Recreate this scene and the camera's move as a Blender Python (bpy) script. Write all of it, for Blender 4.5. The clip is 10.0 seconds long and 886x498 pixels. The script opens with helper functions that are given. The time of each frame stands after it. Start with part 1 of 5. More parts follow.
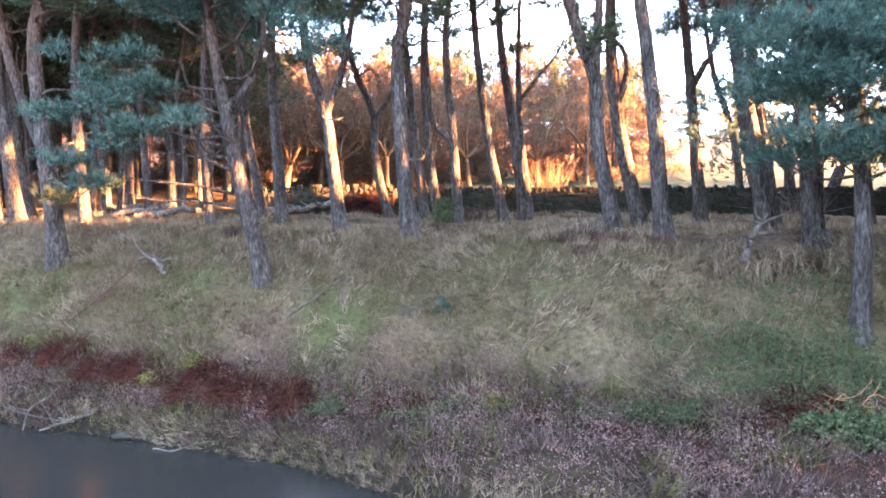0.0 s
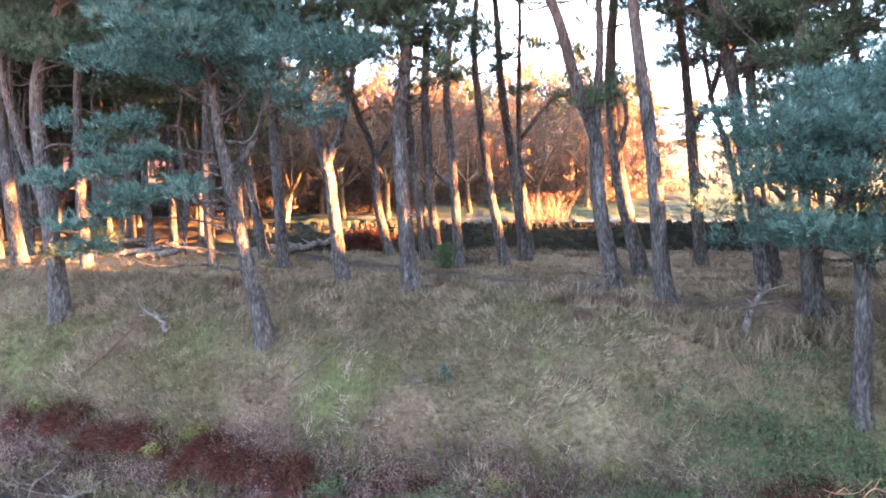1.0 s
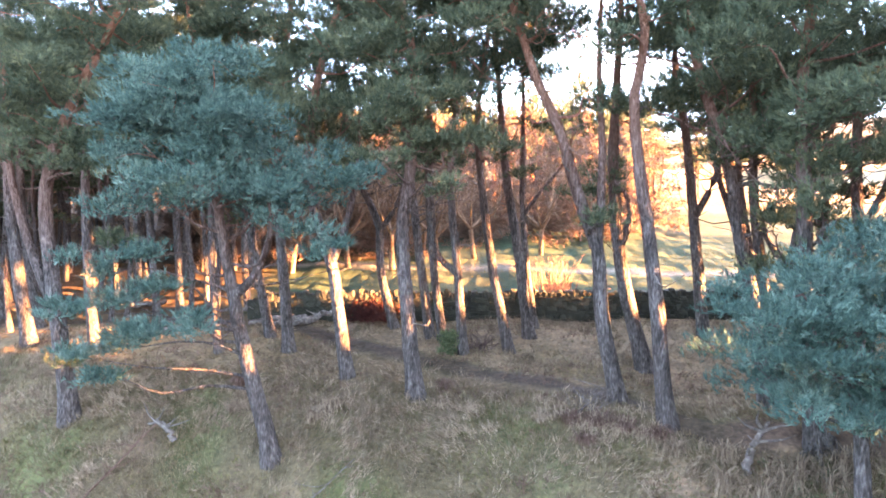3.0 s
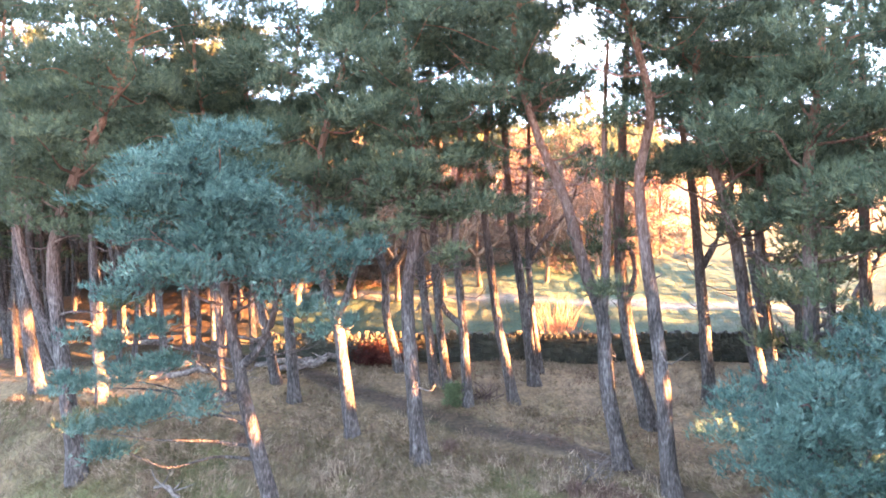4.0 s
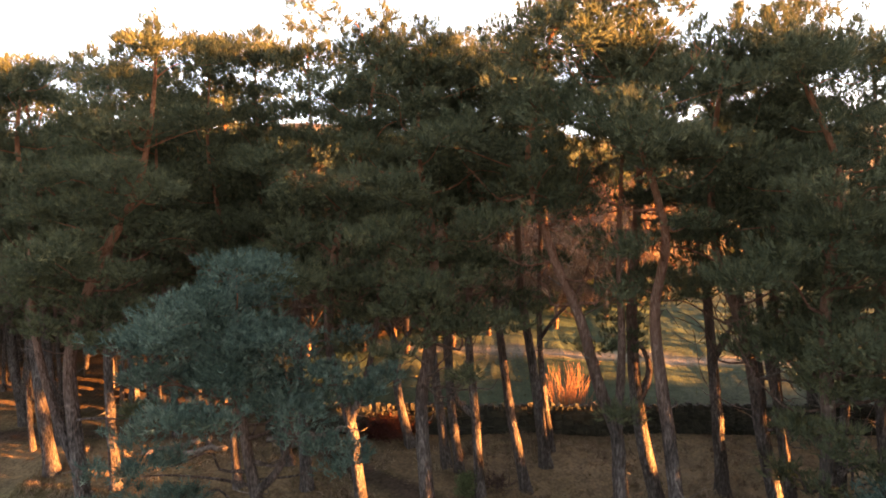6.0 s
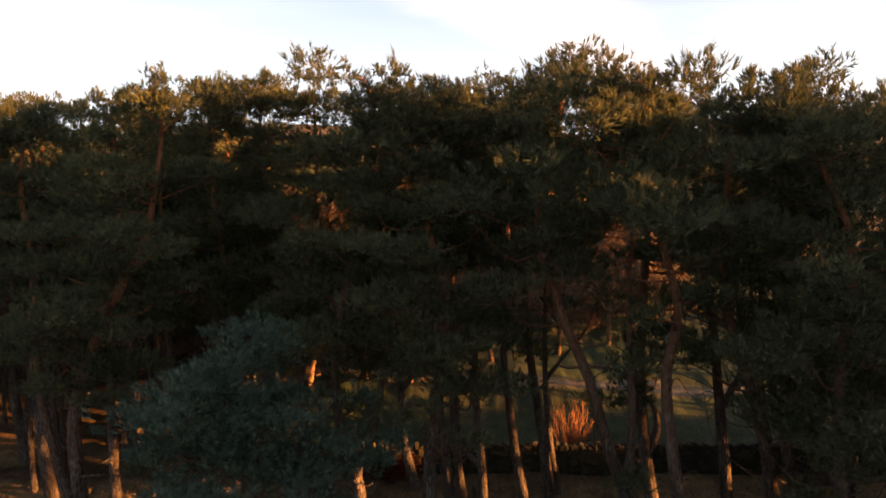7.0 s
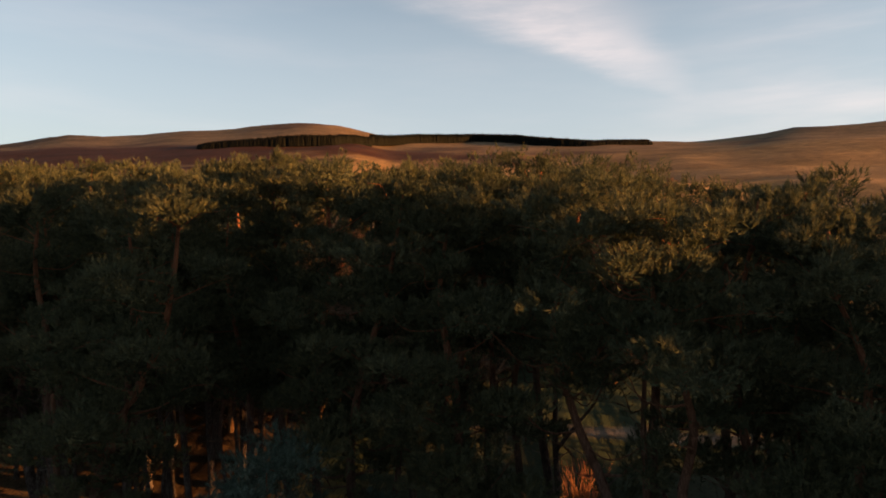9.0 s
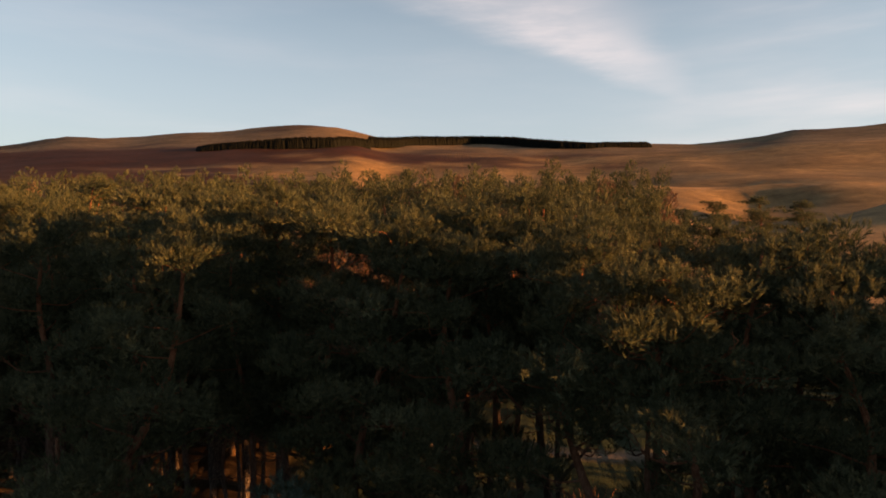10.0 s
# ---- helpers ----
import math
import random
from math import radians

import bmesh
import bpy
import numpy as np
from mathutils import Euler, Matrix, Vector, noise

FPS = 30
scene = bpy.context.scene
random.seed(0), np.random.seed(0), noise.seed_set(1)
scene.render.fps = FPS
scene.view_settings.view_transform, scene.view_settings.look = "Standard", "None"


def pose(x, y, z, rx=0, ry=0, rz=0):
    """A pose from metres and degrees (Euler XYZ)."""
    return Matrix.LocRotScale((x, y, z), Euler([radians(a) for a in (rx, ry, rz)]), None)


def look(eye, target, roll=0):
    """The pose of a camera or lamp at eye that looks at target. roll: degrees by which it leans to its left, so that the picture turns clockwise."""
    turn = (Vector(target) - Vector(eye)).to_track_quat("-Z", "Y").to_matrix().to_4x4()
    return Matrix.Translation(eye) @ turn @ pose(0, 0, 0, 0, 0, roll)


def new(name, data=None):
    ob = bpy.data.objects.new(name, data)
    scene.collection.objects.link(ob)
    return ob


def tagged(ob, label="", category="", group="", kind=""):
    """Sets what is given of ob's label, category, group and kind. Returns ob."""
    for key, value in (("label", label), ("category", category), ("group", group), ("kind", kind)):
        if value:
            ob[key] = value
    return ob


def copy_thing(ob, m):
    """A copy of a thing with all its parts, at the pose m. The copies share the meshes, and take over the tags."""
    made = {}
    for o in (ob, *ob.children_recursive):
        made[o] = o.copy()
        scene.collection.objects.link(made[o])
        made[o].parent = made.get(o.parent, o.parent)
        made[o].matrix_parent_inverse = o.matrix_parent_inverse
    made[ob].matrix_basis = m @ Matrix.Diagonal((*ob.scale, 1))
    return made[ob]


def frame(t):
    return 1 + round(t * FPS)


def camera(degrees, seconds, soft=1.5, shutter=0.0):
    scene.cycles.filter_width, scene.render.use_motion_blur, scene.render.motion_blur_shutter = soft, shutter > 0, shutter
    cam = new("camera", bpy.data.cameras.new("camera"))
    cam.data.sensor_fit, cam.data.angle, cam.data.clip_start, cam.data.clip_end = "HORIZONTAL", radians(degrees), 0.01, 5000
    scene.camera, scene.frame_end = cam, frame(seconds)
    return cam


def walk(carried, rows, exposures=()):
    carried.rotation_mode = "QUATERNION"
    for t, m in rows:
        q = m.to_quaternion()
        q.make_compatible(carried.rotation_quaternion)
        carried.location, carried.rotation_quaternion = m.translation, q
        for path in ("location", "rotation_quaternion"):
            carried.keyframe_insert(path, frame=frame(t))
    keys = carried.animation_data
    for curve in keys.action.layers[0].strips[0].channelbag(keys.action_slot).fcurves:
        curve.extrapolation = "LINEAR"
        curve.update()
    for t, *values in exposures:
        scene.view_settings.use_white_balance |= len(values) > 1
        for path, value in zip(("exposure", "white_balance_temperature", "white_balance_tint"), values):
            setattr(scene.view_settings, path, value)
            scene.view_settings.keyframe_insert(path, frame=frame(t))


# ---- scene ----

# ---- camera: a drone that rises straight up in front of a pine wood ----
cam = camera(70.96, 10.0, soft=1.8)
EYE, TILT = 4.2, -1.8
ROWS = [
    (0.0, 0.000, -0.000, 0.000, -0.00, 0.00, -0.00),
    (0.5, -0.016, -0.027, 0.774, -0.01, 0.00, 0.06),
    (1.0, -0.032, -0.060, 1.565, 0.01, 0.07, 0.12),
    (1.5, -0.067, -0.116, 2.349, 0.03, 0.04, 0.11),
    (2.0, -0.085, -0.156, 3.090, 0.06, -0.01, 0.16),
    (2.5, -0.047, -0.200, 3.856, 0.19, -0.04, 0.16),
    (4.0, 0.053, -0.238, 6.582, 1.03, 0.00, 0.06),
    (4.5, 0.026, -0.245, 7.471, 1.28, -0.03, 0.04),
    (5.0, -0.016, -0.268, 8.309, 1.48, -0.09, -0.00),
    (5.5, -0.084, -0.300, 9.056, 1.57, -0.06, 0.13),
    (7.0, -0.494, -0.173, 11.521, 1.37, 0.09, -0.10),
    (7.5, -0.633, -0.163, 12.334, 1.35, -0.05, 0.15),
    (8.0, -0.741, -0.223, 13.106, 1.36, -0.08, 0.13),
    (8.5, -0.865, -0.299, 13.865, 1.39, -0.10, 0.01),
    (9.0, -0.940, -0.339, 14.643, 1.40, -0.14, -0.02),
    (9.5, -0.988, -0.383, 15.350, 1.37, -0.07, -0.06),
    (10.0, -1.098, -0.401, 16.000, 1.30, -0.00, -0.08),
]
EXPOSURES = [
    (0.0, 5.55, 6650, 22), (2.5, 5.75, 6700, 22), (4.0, 6.05, 6650, 22), (4.7, 5.95, 6850, 23), (5.2, 5.4, 8000, 26), (5.7, 4.6, 9700, 28),
    (6.6, 2.55, 10000, 27), (7.0, 2.1, 10000, 26), (7.5, 1.5, 9500, 25), (8.5, 1.1, 8900, 21), (10.0, 1.0, 8700, 20),
]
walk(cam, [(t, pose(0, 0, EYE, TILT) @ pose(x, y, z, 90 + pitch, roll, yaw)) for t, x, y, z, yaw, pitch, roll in ROWS], EXPOSURES)

# ---- light: a very low evening sun from the right, clear sky with thin cloud ----
SUN_AZ, SUN_EL = 100.0, 5.0            # degrees clockwise from +y, degrees up
world = bpy.data.worlds.new("evening_sky")
scene.world = world
world.use_nodes = True
wn, wl = world.node_tree.nodes, world.node_tree.links
wn.clear()
sky = wn.new("ShaderNodeTexSky")
sky.sky_type, sky.sun_disc = "NISHITA", False
sky.sun_elevation, sky.sun_rotation = radians(SUN_EL), radians(SUN_AZ)
sky.air_density, sky.dust_density, sky.ozone_density = 1.0, 0.8, 2.6
coord = wn.new("ShaderNodeTexCoord")
sxyz = wn.new("ShaderNodeSeparateXYZ")
wl.new(coord.outputs["Generated"], sxyz.inputs["Vector"])


def sky_math(op, a, b=0.0, c=0.0):
    """One step of arithmetic on sockets or numbers."""
    q = wn.new("ShaderNodeMath")
    q.operation = op
    for k, v in enumerate((a, b, c)):
        if isinstance(v, (int, float)):
            q.inputs[k].default_value = v
        else:
            wl.new(v, q.inputs[k])
    return q.outputs[0]


def sky_step(v, lo, hi, top=1.0):
    q = wn.new("ShaderNodeMapRange")
    q.interpolation_type = "SMOOTHERSTEP"
    q.inputs["From Min"].default_value, q.inputs["From Max"].default_value, q.inputs["To Max"].default_value = lo, hi, top
    wl.new(v, q.inputs["Value"])
    return q.outputs["Result"]


def sky_noise(turn, size, scale, detail, rough):
    m, q = wn.new("ShaderNodeMapping"), wn.new("ShaderNodeTexNoise")
    m.inputs["Rotation"].default_value, m.inputs["Scale"].default_value = turn, size
    q.inputs["Scale"].default_value, q.inputs["Detail"].default_value, q.inputs["Roughness"].default_value = scale, detail, rough
    wl.new(coord.outputs["Generated"], m.inputs["Vector"])
    wl.new(m.outputs["Vector"], q.inputs["Vector"])
    return q.outputs["Fac"]


# thin cirrus: a broad feathered streak that narrows towards the hills, faint veils, and a brighter haze towards the sun
streak = sky_noise((0.0, radians(29), 0.0), (1.6, 1.0, 9.0), 2.6, 6.0, 0.6)
veil = sky_noise((0.0, radians(12), 0.0), (1.0, 1.0, 6.0), 1.7, 5.0, 0.55)
across = sky_math("ADD", sky_math("MULTIPLY_ADD", sxyz.outputs["X"], 0.49, -0.3336), sky_math("MULTIPLY", sxyz.outputs["Z"], 0.872))
across = sky_math("ADD", across, sky_math("MULTIPLY_ADD", streak, 0.05, -0.025))
wide = sky_math("MULTIPLY_ADD", sxyz.outputs["Z"], 0.42, -0.072)
near_line = sky_math("DIVIDE", sky_math("ABSOLUTE", across), sky_math("MAXIMUM", wide, 0.008))
wisp = sky_math("SUBTRACT", 1.0, sky_step(near_line, 0.0, 1.7))
wisp = sky_math("MULTIPLY", wisp, sky_math("MULTIPLY_ADD", sky_step(streak, 0.30, 0.75), 0.30, 0.22))
wisp = sky_math("MULTIPLY", wisp, sky_step(sxyz.outputs["Z"], 0.17, 0.27))
haze = sky_math("MULTIPLY", sky_step(sxyz.outputs["X"], 0.1, 0.75), sky_step(veil, 0.25, 0.7, 0.55))
thin = sky_step(veil, 0.40, 0.80, 0.10)
cloud = sky_math("MINIMUM", sky_math("ADD", sky_math("ADD", wisp, haze), thin), 0.7)
mixc = wn.new("ShaderNodeMix")
mixc.data_type = "RGBA"
mixc.inputs["B"].default_value = (3.5, 3.5, 4.0, 1)
lowc = wn.new("ShaderNodeMix")
lowc.data_type = "RGBA"
lowc.inputs["B"].default_value = (1.75, 2.45, 3.3, 1)
wl.new(sky_math("SUBTRACT", 0.65, sky_step(sky_math("ABSOLUTE", sxyz.outputs["Z"]), 0.05, 0.6, 0.65)), lowc.inputs["Factor"])
bgn = wn.new("ShaderNodeBackground")
bgn.inputs["Strength"].default_value = 0.15
won = wn.new("ShaderNodeOutputWorld")
wl.new(cloud, mixc.inputs["Factor"])
wl.new(sky.outputs["Color"], lowc.inputs["A"])
wl.new(lowc.outputs["Result"], mixc.inputs["A"])
wl.new(mixc.outputs["Result"], bgn.inputs["Color"])
wl.new(bgn.outputs["Background"], won.inputs["Surface"])

sun = new("sun", bpy.data.lights.new("sun", "SUN"))
sun.data.energy, sun.data.angle, sun.data.color = 12.5, radians(0.9), (1.0, 0.45, 0.16)
_a, _e = radians(SUN_AZ), radians(SUN_EL)
sun.matrix_world = look((60 * math.sin(_a) * math.cos(_e), 60 * math.cos(_a) * math.cos(_e), 60 * math.sin(_e)), (0, 0, 0))


# ---- materials ----
def material(name, stops, scale=4.0, detail=6.0, rough=0.9, bump=0.3, bump_scale=None, squash=(1, 1, 1), island=0.0, per_object=0.0,
             translucent=0.0, zones=False, tint_by_height=None, gloss=0.06):
    """A rough natural surface: a colour ramp over noise at two scales, with relief, and chance by piece."""
    m = bpy.data.materials.new(name)
    m.use_nodes = True
    n, l = m.node_tree.nodes, m.node_tree.links
    b = n["Principled BSDF"]
    b.inputs["Roughness"].default_value = rough
    b.inputs["Specular IOR Level"].default_value = gloss
    tc = n.new("ShaderNodeTexCoord")
    mp = n.new("ShaderNodeMapping")
    mp.inputs["Scale"].default_value = squash
    l.new(tc.outputs["Object"], mp.inputs["Vector"])
    fine, broad = n.new("ShaderNodeTexNoise"), n.new("ShaderNodeTexNoise")
    for q, sc, de in ((fine, scale, detail), (broad, scale * 0.17, 3.0)):
        q.inputs["Scale"].default_value, q.inputs["Detail"].default_value = sc, de
        l.new(mp.outputs["Vector"], q.inputs["Vector"])
    add = n.new("ShaderNodeMath")
    add.operation = "MULTIPLY_ADD"
    l.new(broad.outputs["Fac"], add.inputs[0])
    add.inputs[1].default_value = 0.6
    l.new(fine.outputs["Fac"], add.inputs[2])
    value = add.outputs[0]
    geo, info = n.new("ShaderNodeNewGeometry"), n.new("ShaderNodeObjectInfo")
    for out, much in ((geo.outputs["Random Per Island"], island), (info.outputs["Random"], per_object)):
        if much:
            k = n.new("ShaderNodeMath")
            k.operation = "MULTIPLY_ADD"
            l.new(out, k.inputs[0])
            k.inputs[1].default_value = much
            l.new(value, k.inputs[2])
            value = k.outputs[0]
    spread = n.new("ShaderNodeMapRange")
    mid = 0.8 + (island + per_object) / 2
    wide = 0.28 + (island + per_object) * 0.5
    spread.inputs["From Min"].default_value, spread.inputs["From Max"].default_value = mid - wide, mid + wide
    l.new(value, spread.inputs["Value"])
    ramp = n.new("ShaderNodeValToRGB")
    while len(ramp.color_ramp.elements) < len(stops):
        ramp.color_ramp.elements.new(0.5)
    for i, c in enumerate(stops):
        ramp.color_ramp.elements[i].position = i / max(1, len(stops) - 1)
        ramp.color_ramp.elements[i].color = (*c, 1)
    l.new(spread.outputs["Result"], ramp.inputs["Fac"])
    colour = ramp.outputs["Color"]
    if zones:                                    # ground colour by place, with painted light and shade, varied by the noise
        at = n.new("ShaderNodeAttribute")
        at.attribute_name = "soil_and_light"
        mul = n.new("ShaderNodeMix")
        mul.data_type, mul.blend_type = "RGBA", "MULTIPLY"
        mul.inputs["Factor"].default_value = 1.0
        l.new(at.outputs["Color"], mul.inputs["A"])
        l.new(colour, mul.inputs["B"])
        colour = mul.outputs["Result"]
        wide_map = n.new("ShaderNodeMapping")
        wide_map.inputs["Scale"].default_value = (0.6, 1.0, 1.0)
        l.new(tc.outputs["Object"], wide_map.inputs["Vector"])
        for sc, lo in ((0.018, 0.55), (0.11, 0.6)):
            q, r, k = n.new("ShaderNodeTexNoise"), n.new("ShaderNodeMapRange"), n.new("ShaderNodeMix")
            q.inputs["Scale"].default_value, q.inputs["Detail"].default_value, q.inputs["Roughness"].default_value = sc, 8.0, 0.65
            l.new(wide_map.outputs["Vector"], q.inputs["Vector"])
            r.inputs["From Min"].default_value, r.inputs["From Max"].default_value = 0.35, 0.65
            r.inputs["To Min"].default_value, r.inputs["To Max"].default_value = lo, 2.0 - lo
            l.new(q.outputs["Fac"], r.inputs["Value"])
            k.data_type, k.blend_type = "RGBA", "MULTIPLY"
            k.inputs["Factor"].default_value = 0.8
            l.new(colour, k.inputs["A"])
            l.new(r.outputs["Result"], k.inputs["B"])
            colour = k.outputs["Result"]
    if tint_by_height:                           # orange flaking bark high on the stem
        lo, hi, tint = tint_by_height
        sep, mr, mx = n.new("ShaderNodeSeparateXYZ"), n.new("ShaderNodeMapRange"), n.new("ShaderNodeMix")
        mr.inputs["From Min"].default_value, mr.inputs["From Max"].default_value = lo, hi
        mx.data_type = "RGBA"
        mx.inputs["B"].default_value = (*tint, 1)
        l.new(tc.outputs["Object"], sep.inputs["Vector"])
        wob = n.new("ShaderNodeMath")
        wob.operation = "MULTIPLY_ADD"
        l.new(fine.outputs["Fac"], wob.inputs[0])
        wob.inputs[1].default_value = 3.0
        l.new(sep.outputs["Z"], wob.inputs[2])
        l.new(wob.outputs[0], mr.inputs["Value"])
        l.new(mr.outputs["Result"], mx.inputs["Factor"])
        l.new(colour, mx.inputs["A"])
        colour = mx.outputs["Result"]
    l.new(colour, b.inputs["Base Color"])
    if bump:
        bn = n.new("ShaderNodeBump")
        bn.inputs["Strength"].default_value, bn.inputs["Distance"].default_value = bump, 0.05 if bump < 1 else 0.12
        src = fine
        if bump_scale:
            src = n.new("ShaderNodeTexNoise")
            src.inputs["Scale"].default_value, src.inputs["Detail"].default_value = bump_scale, 5.0
            l.new(mp.outputs["Vector"], src.inputs["Vector"])
        l.new(src.outputs["Fac"], bn.inputs["Height"])
        l.new(bn.outputs["Normal"], b.inputs["Normal"])
    if translucent:
        tr, ms = n.new("ShaderNodeBsdfTranslucent"), n.new("ShaderNodeMixShader")
        l.new(colour, tr.inputs["Color"])
        ms.inputs["Fac"].default_value = translucent
        l.new(b.outputs["BSDF"], ms.inputs[1])
        l.new(tr.outputs["BSDF"], ms.inputs[2])
        l.new(ms.outputs["Shader"], n["Material Output"].inputs["Surface"])
    return m


M_GROUND = material("rough_ground", [(0.4, 0.4, 0.38), (0.9, 0.9, 0.88), (1.5, 1.42, 1.3)], scale=8.0, detail=10, bump=0.9, zones=True)
M_BARK = material("pine_bark", [(0.010, 0.009, 0.008), (0.044, 0.038, 0.035), (0.115, 0.104, 0.097)], scale=14, detail=9, bump=1.3,
                  squash=(1.5, 1.5, 0.42), tint_by_height=(6.0, 14.0, (0.15, 0.066, 0.036)))
M_PALE = material("bleached_wood", [(0.030, 0.024, 0.017), (0.068, 0.060, 0.053), (0.125, 0.114, 0.103)], scale=9, bump=0.6)
M_DEAD = material("dead_wood", [(0.024, 0.020, 0.017), (0.062, 0.052, 0.045), (0.130, 0.114, 0.100)], scale=9, bump=0.6, squash=(1, 1, 1))
M_NEEDLE = material("pine_needles", [(0.012, 0.020, 0.012), (0.050, 0.064, 0.038), (0.130, 0.126, 0.064)], scale=5.0, detail=2.0, bump=0, island=0.25, translucent=0.33, rough=0.75)
M_NEEDLE_BLUE = material("blue_green_needles", [(0.009, 0.022, 0.018), (0.040, 0.076, 0.062), (0.125, 0.180, 0.145)], scale=6.0, detail=2.0, bump=0, island=0.2, translucent=0.34, rough=0.55)
M_LARCH = material("larch_needles", [(0.050, 0.031, 0.021), (0.105, 0.071, 0.050), (0.175, 0.124, 0.090)], scale=1.0, bump=0, island=0.5, translucent=0.3, rough=0.7)
M_STRAW = material("dry_grass", [(0.036, 0.027, 0.018), (0.120, 0.090, 0.062), (0.28, 0.225, 0.16)], scale=0.6, bump=0, island=0.6, translucent=0.25)
M_TURF = material("turf", [(0.015, 0.014, 0.008), (0.044, 0.041, 0.018), (0.094, 0.068, 0.039), (0.100, 0.088, 0.052), (0.22, 0.17, 0.115)], scale=1.3, bump=0, island=0.6, translucent=0.25)
M_GREEN = material("green_grass", [(0.022, 0.024, 0.010), (0.056, 0.056, 0.022), (0.115, 0.104, 0.050)], scale=0.6, bump=0, island=0.6, translucent=0.25)
M_NETTLE = material("weed_leaves", [(0.018, 0.028, 0.013), (0.046, 0.062, 0.030), (0.090, 0.112, 0.056)], scale=1.0, bump=0, island=0.6, translucent=0.25)
M_RUST = material("dead_bracken", [(0.006, 0.003, 0.003), (0.022, 0.008, 0.007), (0.050, 0.017, 0.013), (0.10, 0.042, 0.026)], scale=0.8, bump=0, island=0.6, translucent=0.2)
M_SEED = material("seed_heads", [(0.042, 0.023, 0.021), (0.096, 0.058, 0.054), (0.21, 0.15, 0.138)], scale=0.8, bump=0, island=0.7, translucent=0.2)
M_WITHER = material("withered_stems", [(0.010, 0.006, 0.005), (0.044, 0.029, 0.025), (0.150, 0.112, 0.098)], scale=0.8, bump=0, island=0.6, translucent=0.15)
M_MOSS = material("yellow_moss", [(0.045, 0.048, 0.014), (0.085, 0.085, 0.026), (0.13, 0.12, 0.05)], scale=1.0, bump=0, island=0.5, translucent=0.25)
M_BRAMBLE = material("rust_stem", [(0.10, 0.045, 0.025), (0.19, 0.095, 0.055), (0.28, 0.16, 0.10)], scale=6, bump=0.3)
M_TWIG = material("golden_twigs", [(0.050, 0.030, 0.018), (0.105, 0.068, 0.042), (0.165, 0.115, 0.075)], scale=5, bump=0.3)
M_RUSTY = material("brown_grass", [(0.024, 0.013, 0.010), (0.070, 0.043, 0.032), (0.150, 0.102, 0.078)], scale=1.0, bump=0, island=0.6, translucent=0.2)
M_STONE = material("mossy_stone", [(0.004, 0.005, 0.004), (0.015, 0.015, 0.010), (0.033, 0.033, 0.023)], scale=5, bump=0.9, per_object=0.5, gloss=0.2)
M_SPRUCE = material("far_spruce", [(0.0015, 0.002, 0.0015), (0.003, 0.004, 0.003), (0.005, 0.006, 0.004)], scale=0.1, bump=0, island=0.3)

M_WATER = bpy.data.materials.new("dark_water")
M_WATER.use_nodes = True
_b = M_WATER.node_tree.nodes["Principled BSDF"]
_b.inputs["Base Color"].default_value = (0.012, 0.013, 0.012, 1)
_b.inputs["Roughness"].default_value = 0.16
_b.inputs["IOR"].default_value = 1.33
_b.inputs["Specular IOR Level"].default_value = 0.32
_n = M_WATER.node_tree.nodes.new("ShaderNodeTexNoise")
_n.inputs["Scale"].default_value, _n.inputs["Detail"].default_value = 2.2, 4.0
_p = M_WATER.node_tree.nodes.new("ShaderNodeBump")
_p.inputs["Strength"].default_value, _p.inputs["Distance"].default_value = 0.3, 0.04
_t = M_WATER.node_tree.nodes.new("ShaderNodeTexCoord")
M_WATER.node_tree.links.new(_t.outputs["Object"], _n.inputs["Vector"])
M_WATER.node_tree.links.new(_n.outputs["Fac"], _p.inputs["Height"])
M_WATER.node_tree.links.new(_p.outputs["Normal"], _b.inputs["Normal"])


# ---- mesh helpers ----
def mesh_of(name, verts, faces, mat, smooth=False):
    me = bpy.data.meshes.new(name)
    verts = np.asarray(verts, np.float32).reshape(-1, 3)
    faces = np.asarray(faces, np.int32)
    k = faces.shape[1]
    me.vertices.add(len(verts))
    me.vertices.foreach_set("co", verts.ravel())
    me.loops.add(faces.size)
    me.loops.foreach_set("vertex_index", faces.ravel())
    me.polygons.add(len(faces))
    me.polygons.foreach_set("loop_start", np.arange(0, faces.size, k, dtype=np.int32))
    me.polygons.foreach_set("loop_total", np.full(len(faces), k, np.int32))
    me.polygons.foreach_set("use_smooth", np.full(len(faces), smooth))
    me.update(calc_edges=True)
    me.materials.append(mat)
    return me


def part(name, me, parent, label="", at=None):
    ob = new(name, me)
    ob.parent = parent
    if at is not None:
        ob.matrix_basis = at
    return tagged(ob, label)


def unit(v):
    return v / np.maximum(np.linalg.norm(v, axis=-1, keepdims=True), 1e-9)


